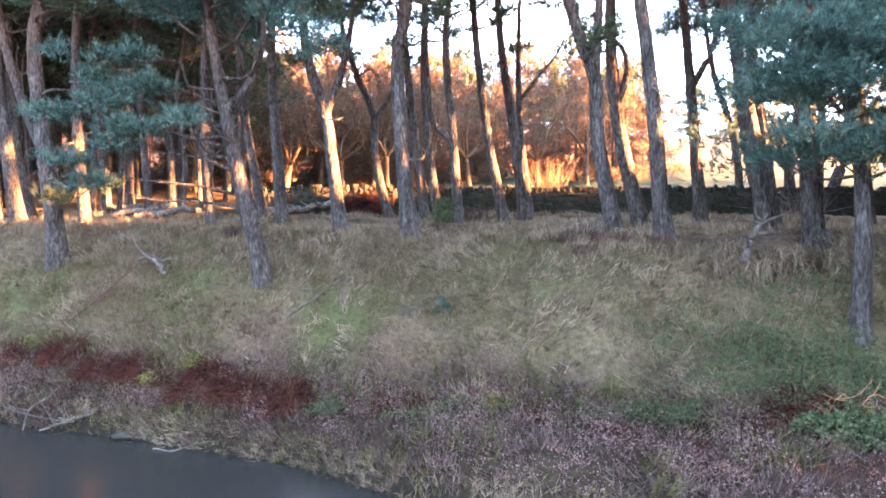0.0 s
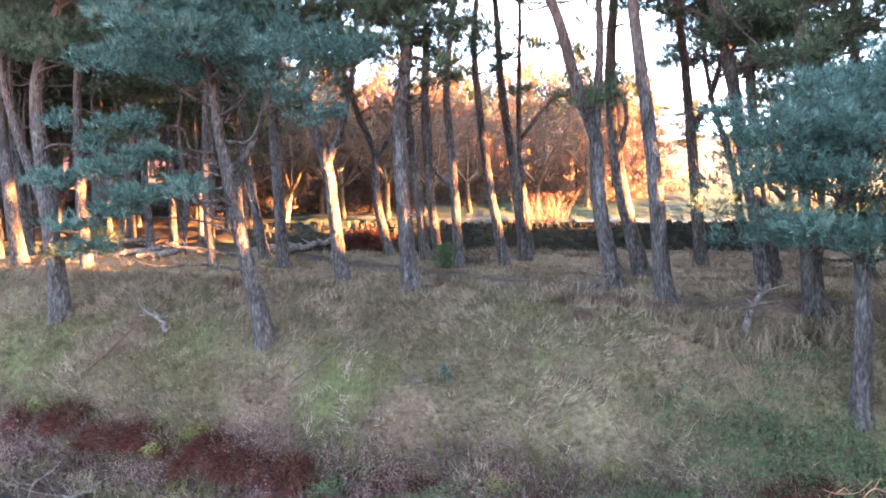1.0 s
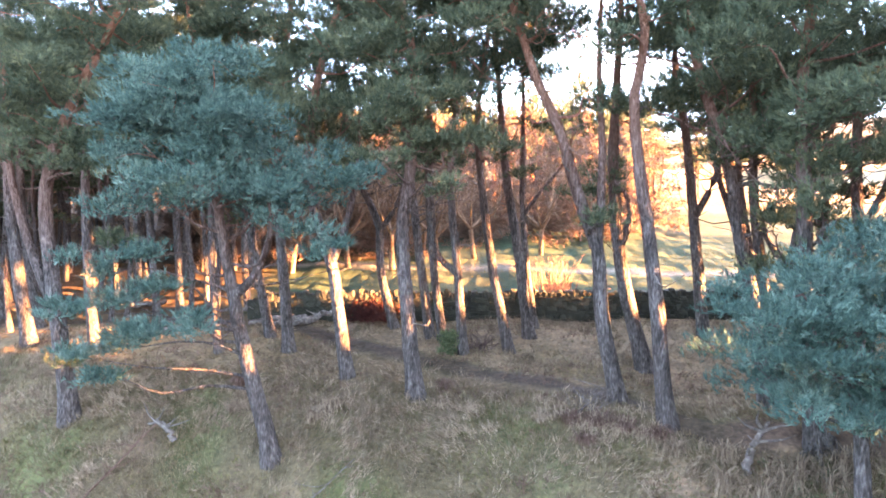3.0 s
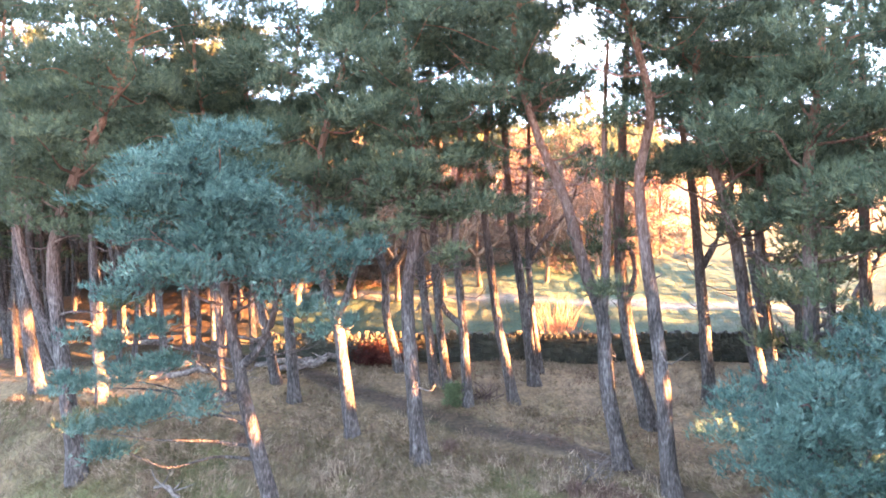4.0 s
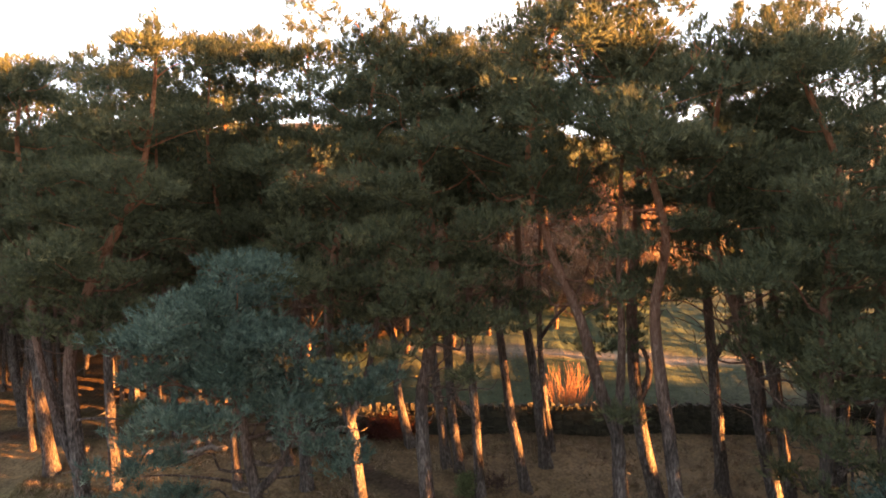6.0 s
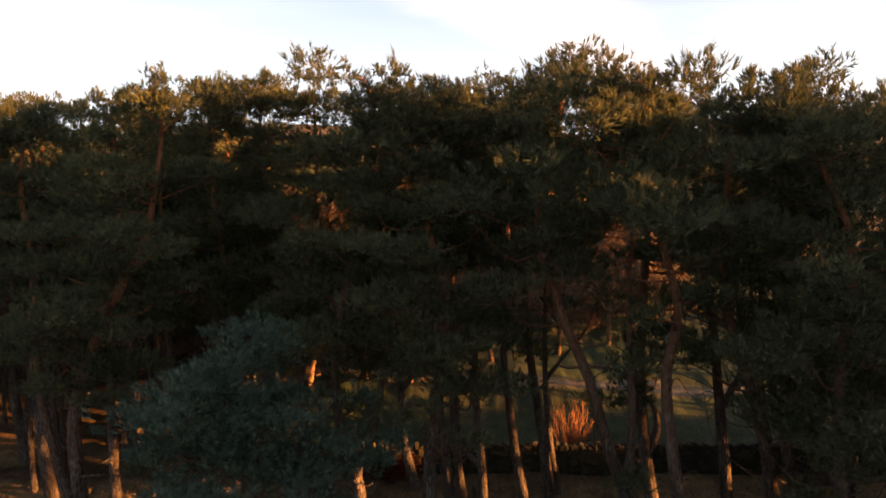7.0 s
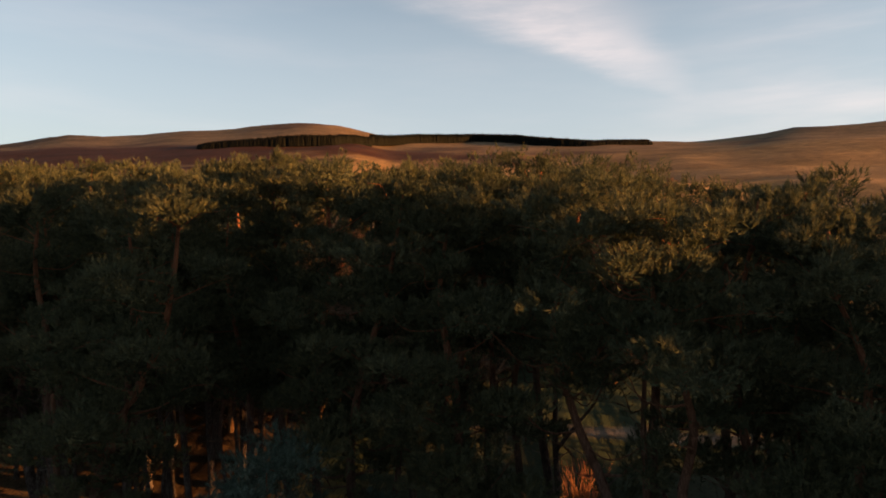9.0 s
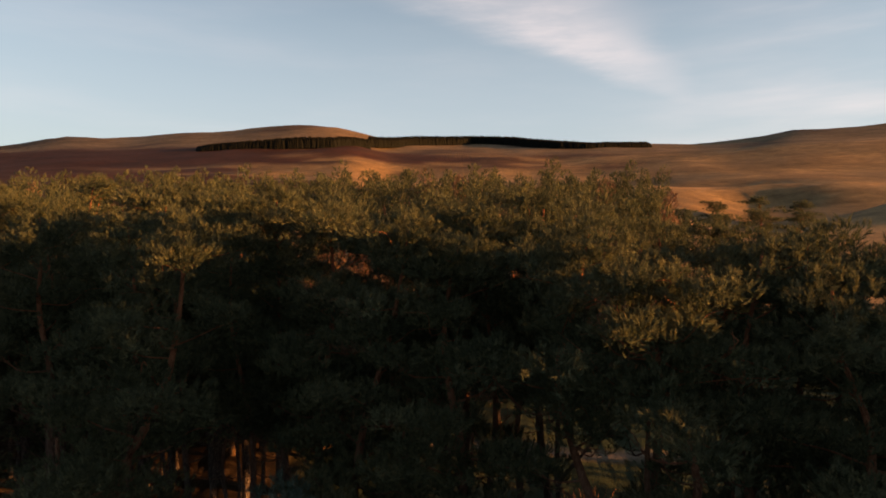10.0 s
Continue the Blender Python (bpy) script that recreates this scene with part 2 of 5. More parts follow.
def tube(points, radii, sides=8, rng=None, rough=0.0):
    """A round tapering branch along points, with closed ends."""
    pts, rad = np.asarray(points, float), np.asarray(radii, float)
    d = unit(np.gradient(pts, axis=0))
    ref = np.where(np.abs(d[:, 2:3]) > 0.9, np.array([[1.0, 0, 0]]), np.array([[0, 0, 1.0]]))
    u = unit(np.cross(d, ref))
    w = np.cross(d, u)
    a = np.arange(sides) * 2 * np.pi / sides
    ring = u[:, None] * np.cos(a)[None, :, None] + w[:, None] * np.sin(a)[None, :, None]
    r = rad[:, None] * (1 + (rng.normal(0, rough, (len(pts), sides)) if rng is not None and rough else 0))
    v = (pts[:, None] + ring * r[..., None]).reshape(-1, 3)
    i = np.arange(len(pts) - 1)[:, None] * sides
    j = np.arange(sides)[None]
    k = (j + 1) % sides
    f = np.stack([i + j, i + k, i + sides + k, i + sides + j], -1).reshape(-1, 4)
    tip = len(v)
    v = np.vstack([v, pts[-1:] + d[-1:] * rad[-1]])
    e = (len(pts) - 1) * sides
    cap = np.stack([e + j[0], e + k[0], np.full(sides, tip), np.full(sides, tip)], -1)
    return v, f, cap[:, :3]


def tube_mesh(name, points, radii, mat, sides=8, rng=None, rough=0.0):
    v, f, cap = tube(points, radii, sides, rng, rough)
    tri = np.vstack([f[:, [0, 1, 2]], f[:, [0, 2, 3]], cap])
    return mesh_of(name, v, tri, mat, smooth=True)


def curve_through(way, n):
    """n points on a smooth line through the given ones, evenly spaced."""
    way = np.asarray(way, float)
    t = np.r_[0, np.cumsum(np.linalg.norm(np.diff(way, axis=0), axis=1))]
    q = np.linspace(0, t[-1], n)
    m = np.gradient(way, t, axis=0)
    i = np.clip(np.searchsorted(t, q, "right") - 1, 0, len(t) - 2)
    h = (t[i + 1] - t[i])[:, None]
    s = ((q - t[i])[:, None]) / h
    return ((2 * s**3 - 3 * s**2 + 1) * way[i] + (s**3 - 2 * s**2 + s) * h * m[i] + (-2 * s**3 + 3 * s**2) * way[i + 1] + (s**3 - s**2) * h * m[i + 1])


def blades(rng, at, way, length, width, count, spread):
    """For each place a tuft of narrow blades round a shoot that points along way."""
    n = len(at)
    at, way = np.repeat(at, count, 0), np.repeat(way, count, 0)
    length = np.repeat(np.broadcast_to(length, n), count) * rng.uniform(0.7, 1.15, n * count)
    u = rng.uniform(0, 0.6, n * count)
    base = at + way * (u * length)[:, None]
    d = unit(way + rng.normal(0, spread, (n * count, 3)))
    side = unit(np.cross(d, rng.normal(0, 1, (n * count, 3)))) * (width / 2)
    v = np.stack([base - side, base + side, base + d * (length * 0.75)[:, None]], 1)
    return v.reshape(-1, 3)


def blade_mesh(name, v, mat):
    return mesh_of(name, v, np.arange(len(v)).reshape(-1, 3), mat)


def plume_points(rng, centre, rx, rz, n):
    """Upswept shoots in sprays of four on an uneven, flat-bottomed cushion of foliage."""
    k = max(4, n // 4)
    p = unit(rng.normal(0, 1, (k, 3)))
    p[:, 2] = np.where(rng.random(k) < 0.8, np.abs(p[:, 2]), 0.5 * p[:, 2])
    r = rng.uniform(0.5, 1.04, k)
    a, b, c = rng.uniform(0, 6, 3)
    lump = 1 + 0.24 * np.sin(p[:, 0] * 6 + a) * np.cos(p[:, 1] * 6 + b) + 0.16 * np.sin(p[:, 2] * 7 + p[:, 0] * 9 + c)
    at = np.asarray(centre) + p * (r * lump)[:, None] * np.array([rx, rx, rz])
    way = unit(p * np.array([0.75, 0.75, 0.3]) + np.array([0, 0, 0.8]) + rng.normal(0, 0.22, (k, 3)))
    at, way = np.repeat(at, 4, 0), np.repeat(way, 4, 0)
    at = at + rng.normal(0, 0.085, at.shape) * np.array([1, 1, 0.6])
    return at, unit(way + rng.normal(0, 0.2, way.shape))


# ---- the pines ----
def pine(name, label, way, girth, crown_from, crown_wide, top, seed, limbs=12, needles=None, dense=1.0, pads=(), forks=(), tuft=0.25, blade=0.021, count=12, stubs=7, bare=7, leaders=12, group="pines of the wood"):
    """A Scots pine at the origin: a bent stem through way (x, y, z), bare below, with limbs that carry cushions of needles.
    pads: single low cushions (x, y, z, half width, half height) on boughs of their own; forks: second stems, each a list of places;
    bare: crooked leafless limbs with twigs, under the crown."""
    rng = np.random.default_rng(seed)
    tree = tagged(new(name), label, "tree", group)
    needle = needles or M_NEEDLE
    end = np.array(way[-1], float)
    height = top - 0.35                          # the topmost shoots stand above the stem
    line = [np.array([0, 0, -0.25])] + [np.array(p, float) for p in way]
    if height > end[2] + 1:
        mid = end + np.array([rng.normal(0, 0.35), rng.normal(0, 0.35), (height - end[2]) * 0.5])
        line += [mid, np.array([mid[0] + rng.normal(0, 0.3), mid[1] + rng.normal(0, 0.3), height - 0.3])]
    stem = curve_through(line, 30)
    stem[1:, :2] += np.cumsum(rng.normal(0, 0.012, (29, 2)), 0)
    f = np.linspace(0, 1, 30)
    rad = 0.88 * girth * (1 - 0.86 * f**1.25) * (1 + 0.6 * np.exp(-f * 32))
    part("trunk", tube_mesh("trunk", stem, rad, M_BARK, 14, rng, 0.02), tree)
    shoots, ways, inner, inner_ways = [], [], [], []

    def stem_at(z):
        return np.array([np.interp(z, stem[:, 2], stem[:, i]) for i in range(3)])

    def girth_at(z):
        return np.interp(z, stem[:, 2], rad)

    def cushion(c, rx, rz):
        a, w = plume_points(rng, c, rx, rz, int(dense * (78 * rx * rx + 16)))
        m = int(dense * (10 + 26 * rx))
        q = unit(rng.normal(0, 1, (m, 3)))
        inside = np.asarray(c) + q * np.array([rx, rx, rz]) * rng.uniform(0.1, 0.75, (m, 1))
        return a, w, inside, unit(q * np.array([1, 1, 0.3]) + np.array([0, 0, 0.5]))

    def keep(c, rx, rz):
        for store, got in zip((shoots, ways, inner, inner_ways), cushion(c, rx, rz)):
            store.append(got)

    def foliage(at, w, inside, inside_ways):
        return np.vstack([blades(rng, at, w, tuft, blade, count, 0.34), blades(rng, inside, inside_ways, tuft, blade * 1.9, 4, 0.7)])

    def limb(start, end, r, kind="limb"):
        d = (end - start) / 3
        way2 = [start, start + d + rng.normal(0, 0.16, 3), start + 2 * d + rng.normal(0, 0.2, 3) + np.array([0, 0, 0.15]), end]
        pts = curve_through(way2, 10)
        return pts, part(kind, tube_mesh(kind, pts, np.linspace(r, r * 0.22, 10), M_BARK, 6, rng, 0.08), tree)

    for fork in forks:
        pts = curve_through([np.array(p, float) for p in fork], 16)
        r0 = girth_at(fork[0][2]) * 0.75
        part("fork_stem", tube_mesh("fork_stem", pts, np.linspace(r0, r0 * 0.35, 16), M_BARK, 9, rng, 0.05), tree)
        for i in range(4):
            c = pts[-1] + rng.normal(0, 0.8, 3) * np.array([1, 1, 0.7])
            keep(c, rng.uniform(0.7, 1.1), rng.uniform(0.3, 0.5))
    span = height - crown_from
    for i in range(limbs):
        g = (i + rng.uniform(0.1, 0.9)) / limbs
        z = crown_from + span * g * 0.93
        a = i * 2.399 + rng.uniform(-0.5, 0.5)
        reach = crown_wide * (math.sin(math.pi * min(1, 0.24 + g * 0.60)) ** 0.8) * rng.uniform(0.65, 1.15)
        start = stem_at(z - 0.12 * reach)
        tip = stem_at(z) + np.array([math.cos(a) * reach, math.sin(a) * reach, rng.uniform(0.0, 0.5) + 0.25 * g])
        pts, _ = limb(start, tip, max(0.025, girth_at(z) * 0.34))
        for k in range(5):
            q = pts[int(rng.integers(3, 10))] + np.array([rng.normal(0, 0.45), rng.normal(0, 0.45), rng.uniform(-0.1, 0.5)])
            keep(q, rng.uniform(0.65, 1.05) * (1.15 - 0.4 * g), rng.uniform(0.30, 0.52))
    for i in range(limbs // 2):
        z = crown_from + span * (i + 0.6) / (limbs // 2 + 1)
        keep(stem_at(z) + np.array([rng.normal(0, 0.3), rng.normal(0, 0.3) - 0.35, 0]), rng.uniform(0.6, 0.85), rng.uniform(0.4, 0.6))
    for i in range(12):
        a, d = i * 2.399, crown_wide * 0.5 * math.sqrt((i + 0.3) / 12)
        c = stem_at(height - 0.6) + np.array([math.cos(a) * d, math.sin(a) * d, -0.42 * d * d + rng.uniform(-0.35, 0.25)])
        keep(c, rng.uniform(0.38, 0.6), rng.uniform(0.45, 0.7))
    for i in range(leaders):
        a, d = rng.uniform(0, 2 * math.pi), crown_wide * 0.42 * math.sqrt(rng.random())
        foot = stem_at(height - 0.9) + np.array([math.cos(a) * d, math.sin(a) * d, 0.8 - 0.42 * d * d])
        tall = rng.uniform(0.15, 0.55) * (1.15 - 0.25 * d)
        u = rng.random((12, 1))
        shoots.append(foot + u * np.array([[rng.normal(0, 0.12), rng.normal(0, 0.12), tall]]) + rng.normal(0, 0.06, (12, 3)))
        ways.append(unit(rng.normal(0, 0.35, (12, 3)) + np.array([0, 0, 1.0])))
    for x, y, z, rx, rz in pads:
        c = np.array([x, y, z], float)
        s = stem_at(max(0.8, z - 0.25 - 0.1 * abs(x)))
        _, bough = limb(s, c + (s - c) * 0.15, 0.05, "bough")
        sprays = [cushion(c + np.array([rng.normal(0, rx * 0.4), rng.normal(0, rx * 0.4), rng.normal(0, rz * 0.4)]), rx * 0.75, rz * 0.8) for k in range(3)]
        part("needle_spray", blade_mesh("needle_spray", foliage(*[np.vstack(q) for q in zip(*sprays)]), needle), bough, "upswept blue-green needle spray")
    for i in range(stubs):
        z = rng.uniform(0.3, 1.05) * crown_from
        a = rng.uniform(0, 2 * math.pi)
        s = stem_at(z)
        n = rng.uniform(0.3, 1.1)
        e = s + np.array([math.cos(a) * n, math.sin(a) * n, rng.uniform(-0.3, 0.7) * n])
        pts = curve_through([s, (s + e) / 2 + rng.normal(0, 0.16, 3), e], 6)
        part("dead_branch", tube_mesh("dead_branch", pts, np.linspace(0.028, 0.006, 6), M_DEAD, 5), tree, "bare grey dead branch")
    for i in range(bare):
        z = crown_from * rng.uniform(0.72, 1.2)
        a = rng.uniform(0, 2 * math.pi)
        s = stem_at(z)
        n = rng.uniform(1.1, 2.4)
        out = np.array([math.cos(a), math.sin(a), 0])
        pts = curve_through([s, s + out * n * 0.4 + np.array([0, 0, -0.05 * n]) + rng.normal(0, 0.12, 3), s + out * n * 0.75 + np.array([0, 0, 0.18 * n]) + rng.normal(0, 0.15, 3), s + out * n + np.array([0, 0, rng.uniform(0.25, 0.8) * n])], 9)
        r = rng.uniform(0.022, 0.042)
        sv, sf, off = [], [], 0
        lines = [(pts, np.linspace(r, 0.008, 9))]
        for k in range(4):
            b = pts[int(rng.integers(3, 9))]
            t = b + out * rng.uniform(0.1, 0.5) + rng.normal(0, 0.3, 3) + np.array([0, 0, 0.3])
            lines.append((curve_through([b, (b + t) / 2 + rng.normal(0, 0.07, 3), t], 5), np.linspace(r * 0.5, 0.005, 5)))
        for q, rr in lines:
            v, g, c = tube(q, rr, 5)
            sv.append(v)
            sf.append(np.vstack([g[:, [0, 1, 2]], g[:, [0, 2, 3]], c]) + off)
            off += len(v)
        part("bare_limb", mesh_of("bare_limb", np.vstack(sv), np.vstack(sf), M_BARK, True), tree, "crooked leafless limb with twigs")
    crown = foliage(np.vstack(shoots), np.vstack(ways), np.vstack(inner), np.vstack(inner_ways))
    part("crown", blade_mesh("crown", crown, needle), tree, "dense grey-green needle cushions with upswept shoots")
    return tree


def shore_gap(x, y):
    """How far a place lies up from the water's edge."""
    return y - np.interp(x, [-40, -9.6, -6.7, -4.5, -3, -1.4, 0, 3, 8, 30], [22.6, 13.45, 12.5, 11.75, 11.15, 10.15, 9.1, 7.2, 5.2, -1.0])


def ground_z(x, y):
    """Height of the ground: pond bed, bank, level wood floor, field, hillside, moor and hills."""
    x, y = np.asarray(x, float), np.asarray(y, float)
    s = y - (10.6 - 0.30 * x)
    b = np.interp(s, [-30, -3, 0, 0.4, 1, 2, 3, 4.2, 5.5, 7, 9, 12], [-3, -1, 0, 0.35, 0.7, 1.3, 2.1, 2.9, 3.5, 4.05, 4.15, 4.2])
    gap = shore_gap(x, y)
    b = np.where(gap < 0, np.interp(gap, [-30, -3, 0], [-3, -1, 0]), np.maximum(b, np.interp(gap, [0, 0.25, 1.2, 5.0], [0, 0.28, 0.62, 0.9])))
    near = np.interp(y, [0, 20, 26, 28.5, 38, 55, 67], [0, 0, 0.55, 0.65, 2.2, 4.5, 6.5])
    left = np.clip((30 - x - 0.15 * y) / 50, 0, 1)
    up_l = np.interp(y, [67, 110, 170, 260, 420, 700, 1000, 1500, 1900, 2600, 5000], [0, 5, 9.5, 20, 40, 78, 118, 165, 175, 140, 100])
    az = x / np.maximum(y, 1.0)
    edge_y = y + 0.4 * np.clip(x - 150, 0, 150)          # the terrace edge runs towards the viewer on its east side
    slope = np.interp(edge_y, [67, 120, 200, 300, 350, 425, 520, 800, 1000, 1500, 1900, 2600, 5000], [0, 7, 11.5, 22, 28, 38, 37, 80, 112, 165, 175, 140, 100])
    scarp = np.interp(edge_y, [67, 120, 200, 300, 350, 385, 425, 520, 800, 1000, 1500, 1900, 2600, 5000], [0, 6, 9, 13, 17, 22, 39, 38, 80, 112, 165, 175, 140, 100])
    w = np.clip((az - 0.36) / 0.12, 0, 1)
    spur = 14 * np.clip((az - 0.5) / 0.25, 0, 1.3) * np.exp(-((y - 235) / 45) ** 2)
    up_r = slope * (1 - w) + scarp * w + spur
    far = up_l * left + up_r * (1 - left)
    ridge = sum(np.interp(az + d, [-1.5, -0.76, -0.718, -0.69, -0.636, -0.582, -0.528, -0.49, -0.38, -0.31, -0.25, -0.20, -0.156, -0.11, -0.03, 0.31, 0.36, 0.41, 0.46, 0.50, 0.545, 0.61, 0.68, 1.5],
                          [30, 40, 43, 62, 75, 67, 70, 78, 83, 90, 99, 93, 78, 62, 54, 45, 44, 50, 58, 71, 83, 85, 97, 150]) for d in (-0.012, 0.0, 0.012)) / 3
    lift = np.interp(y, [700, 1150, 1500, 1900, 2600], [0, 0.45, 1.0, 1.0, 0.6]) * ridge
    return b + near + far + lift


def stand(tree, x, y, rz=0.0, sink=0.0):
    tree.matrix_basis = pose(x, y, float(ground_z(x, y)) - sink, 0, 0, rz)
    return tree


# ---- the ground: one sheet from the pond's bed to the skyline ----
def ramps(values):
    return np.unique(np.concatenate(values))


gx = ramps([np.arange(-22, 22.01, 0.22), np.arange(-80, 80.1, 1.6), np.sign(np.arange(-40, 41)) * 80 * (1.095 ** np.abs(np.arange(-40, 41)))])
gy = ramps([np.arange(6, 31, 0.2), np.arange(-30, 6, 2.0), np.arange(31, 80, 1.0), 80 * 1.045 ** np.arange(0, 90), np.array([-400.0, -120.0])])
X, Y = np.meshgrid(gx, gy)
Z = ground_z(X, Y)


def wavy(x, y, k, seed):
    rng = np.random.default_rng(seed)
    out = np.zeros_like(x)
    for i in range(6):
        a, p = rng.uniform(0, 2 * np.pi), rng.uniform(0, 2 * np.pi)
        q = k * rng.uniform(0.6, 1.8)
        out += np.sin((x * np.cos(a) + y * np.sin(a)) * q + p) / 6
    return out * 1.6


bank_s = Y - (10.6 - 0.30 * X)
edge = shore_gap(X, Y)
on_land = np.clip((edge - 0.2) / 1.0, 0, 1)
Z = Z + on_land * (0.07 * wavy(X, Y, 2.2, 1) + 0.04 * wavy(X, Y, 6.0, 2) + 0.10 * wavy(X, Y, 0.7, 3) + 0.03 * wavy(X, Y, 11.0, 7))
Z = Z + np.clip((Y - 90) / 200, 0, 1) * (2.0 * wavy(X, Y, 0.03, 4) + 0.8 * wavy(X, Y, 0.09, 5)) + np.clip((Y - 500) / 400, 0, 1) * 3 * wavy(X, Y, 0.008, 6)


def mixed(a, b, w):
    return a * (1 - w[..., None]) + np.array(b) * w[..., None]


def soft_step(v, a, b):
    t = np.clip((v - a) / (b - a), 0, 1)
    return t * t * (3 - 2 * t)


soil_and_light = np.broadcast_to(np.array([0.072, 0.058, 0.034]), (*X.shape, 3)).copy()
soil_and_light = mixed(soil_and_light, (0.052, 0.056, 0.024), soft_step(wavy(X, Y, 0.9, 11), -0.1, 0.6))
soil_and_light = mixed(soil_and_light, (0.095, 0.068, 0.046), soft_step(wavy(X, Y, 1.3, 12), 0.1, 0.8))
# shade in the gaps under the waterside weeds, painted into the ground
soil_and_light = mixed(soil_and_light, (0.022, 0.015, 0.012), (1 - soft_step(bank_s, 1.4, 2.6)) * 0.9)
soil_and_light = mixed(soil_and_light, (0.014, 0.012, 0.009), soft_step(-edge, -0.5, -0.1))
path_y = np.interp(X, [-8, -4.7, -0.15, 3.3, 5.8, 6.9, 14], [27.5, 24.5, 21.0, 18.9, 16.0, 15.0, 13.5])
soil_and_light = mixed(soil_and_light, (0.04, 0.027, 0.021), (1 - soft_step(np.abs(Y - path_y + 0.3 * wavy(X, Y, 1.5, 13)), 0.35, 1.1)) * 0.85)
soil_and_light = mixed(soil_and_light, (0.112, 0.080, 0.047), soft_step(bank_s, 6.5, 8.5) * soft_step(np.abs(Y - path_y), 0.5, 1.2) * 0.8)
soil_and_light = mixed(soil_and_light, (0.040, 0.028, 0.018), soft_step(Y + 0.4 * X, 20, 24) * soft_step(-X, 7, 10))
field = soft_step(Y, 28.4, 29.4) * soft_step(X + 0.1 * Y, -9, -5)
soil_and_light = mixed(soil_and_light, (0.021, 0.033, 0.019), field)
soil_and_light = mixed(soil_and_light, (0.034, 0.040, 0.027), field * soft_step(wavy(X, Y, 0.25, 14), 0.0, 0.9) * 0.7)
track = 1 - soft_step(np.abs(Y - (37.2 + 0.12 * (14 - X))), 0.35, 0.8)
soil_and_light = mixed(soil_and_light, (0.13, 0.11, 0.085), track * field)
hillside = soft_step(Y + 0.12 * X, 66, 76)
soil_and_light = mixed(soil_and_light, (0.114, 0.081, 0.041), hillside)
soil_and_light = mixed(soil_and_light, (0.165, 0.112, 0.054), hillside * soft_step(wavy(X, Y, 0.05, 15), -0.2, 0.6) * 0.7)
moor = soft_step(Y, 230, 330)
streaky = wavy(X * 0.22, Y, 0.022, 16) + wavy(X * 0.2, Y, 0.06, 17) * 0.7 + wavy(X * 0.3, Y, 0.13, 19) * 0.35
heather = soft_step(streaky - (X + 0.17 * Y) / 260, -0.1, 0.3) * moor * (1 - soft_step(Y, 1000, 1150))
soil_and_light = mixed(soil_and_light, (0.024, 0.008, 0.006), heather * 0.95)
dark_band = soft_step(streaky, 0.15, 0.5) * soft_step(Y, 700, 780) * (1 - soft_step(Y, 1050, 1180)) * soft_step(X, -100, 60) * (1 - soft_step(X, 200, 320))
soil_and_light = mixed(soil_and_light, (0.034, 0.015, 0.010), dark_band * 0.8)
high = soft_step(Y, 1000, 1150)
soil_and_light = mixed(soil_and_light, (0.095, 0.073, 0.045), high * 0.85)
soil_and_light = mixed(soil_and_light, (0.040, 0.026, 0.017), high * soft_step(wavy(X, Y, 0.015, 18), 0.15, 0.6) * 0.8)
# sunlight along the terrace edge, painted in as a paler band
lit_terrace = np.exp(-((Y + 0.4 * np.clip(X - 150, 0, 150) - 432) / 14) ** 2) * soft_step(X, 20, 90)
soil_and_light = mixed(soil_and_light, (0.24, 0.155, 0.075), lit_terrace * 0.8)
# shade of a gully painted as a dark stripe; the surface has no dip
gully_shade = np.exp(-((X - 0.335 * Y - 12 * np.sin(Y / 60.0)) / 7) ** 2) * soft_step(Y, 450, 520) * (1 - soft_step(Y, 720, 800))
soil_and_light = mixed(soil_and_light, (0.045, 0.026, 0.014), gully_shade * 0.8)
nx, ny = len(gx), len(gy)
idx = np.arange(nx * ny).reshape(ny, nx)
faces = np.stack([idx[:-1, :-1], idx[:-1, 1:], idx[1:, 1:], idx[1:, :-1]], -1).reshape(-1, 4)
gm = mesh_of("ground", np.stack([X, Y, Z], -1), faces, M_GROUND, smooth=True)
attr = gm.color_attributes.new("soil_and_light", "FLOAT_COLOR", "POINT")
attr.data.foreach_set("color", np.concatenate([soil_and_light, np.ones((*X.shape, 1))], -1).astype(np.float32).ravel())
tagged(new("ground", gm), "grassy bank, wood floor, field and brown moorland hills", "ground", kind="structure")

wv = np.array([[-120, -60, 0], [120, -60, 0], [120, 30, 0], [-120, 30, 0]], float)
tagged(new("water", mesh_of("water", wv, np.array([[0, 1, 2, 3]]), M_WATER)), "dark still pond water with faint ripples", "water", kind="structure")


# ---- the pines at the edge of the wood, each in its own place ----
def stem(*points):
    return [(dx, dy, dz) for dx, dy, dz in points]


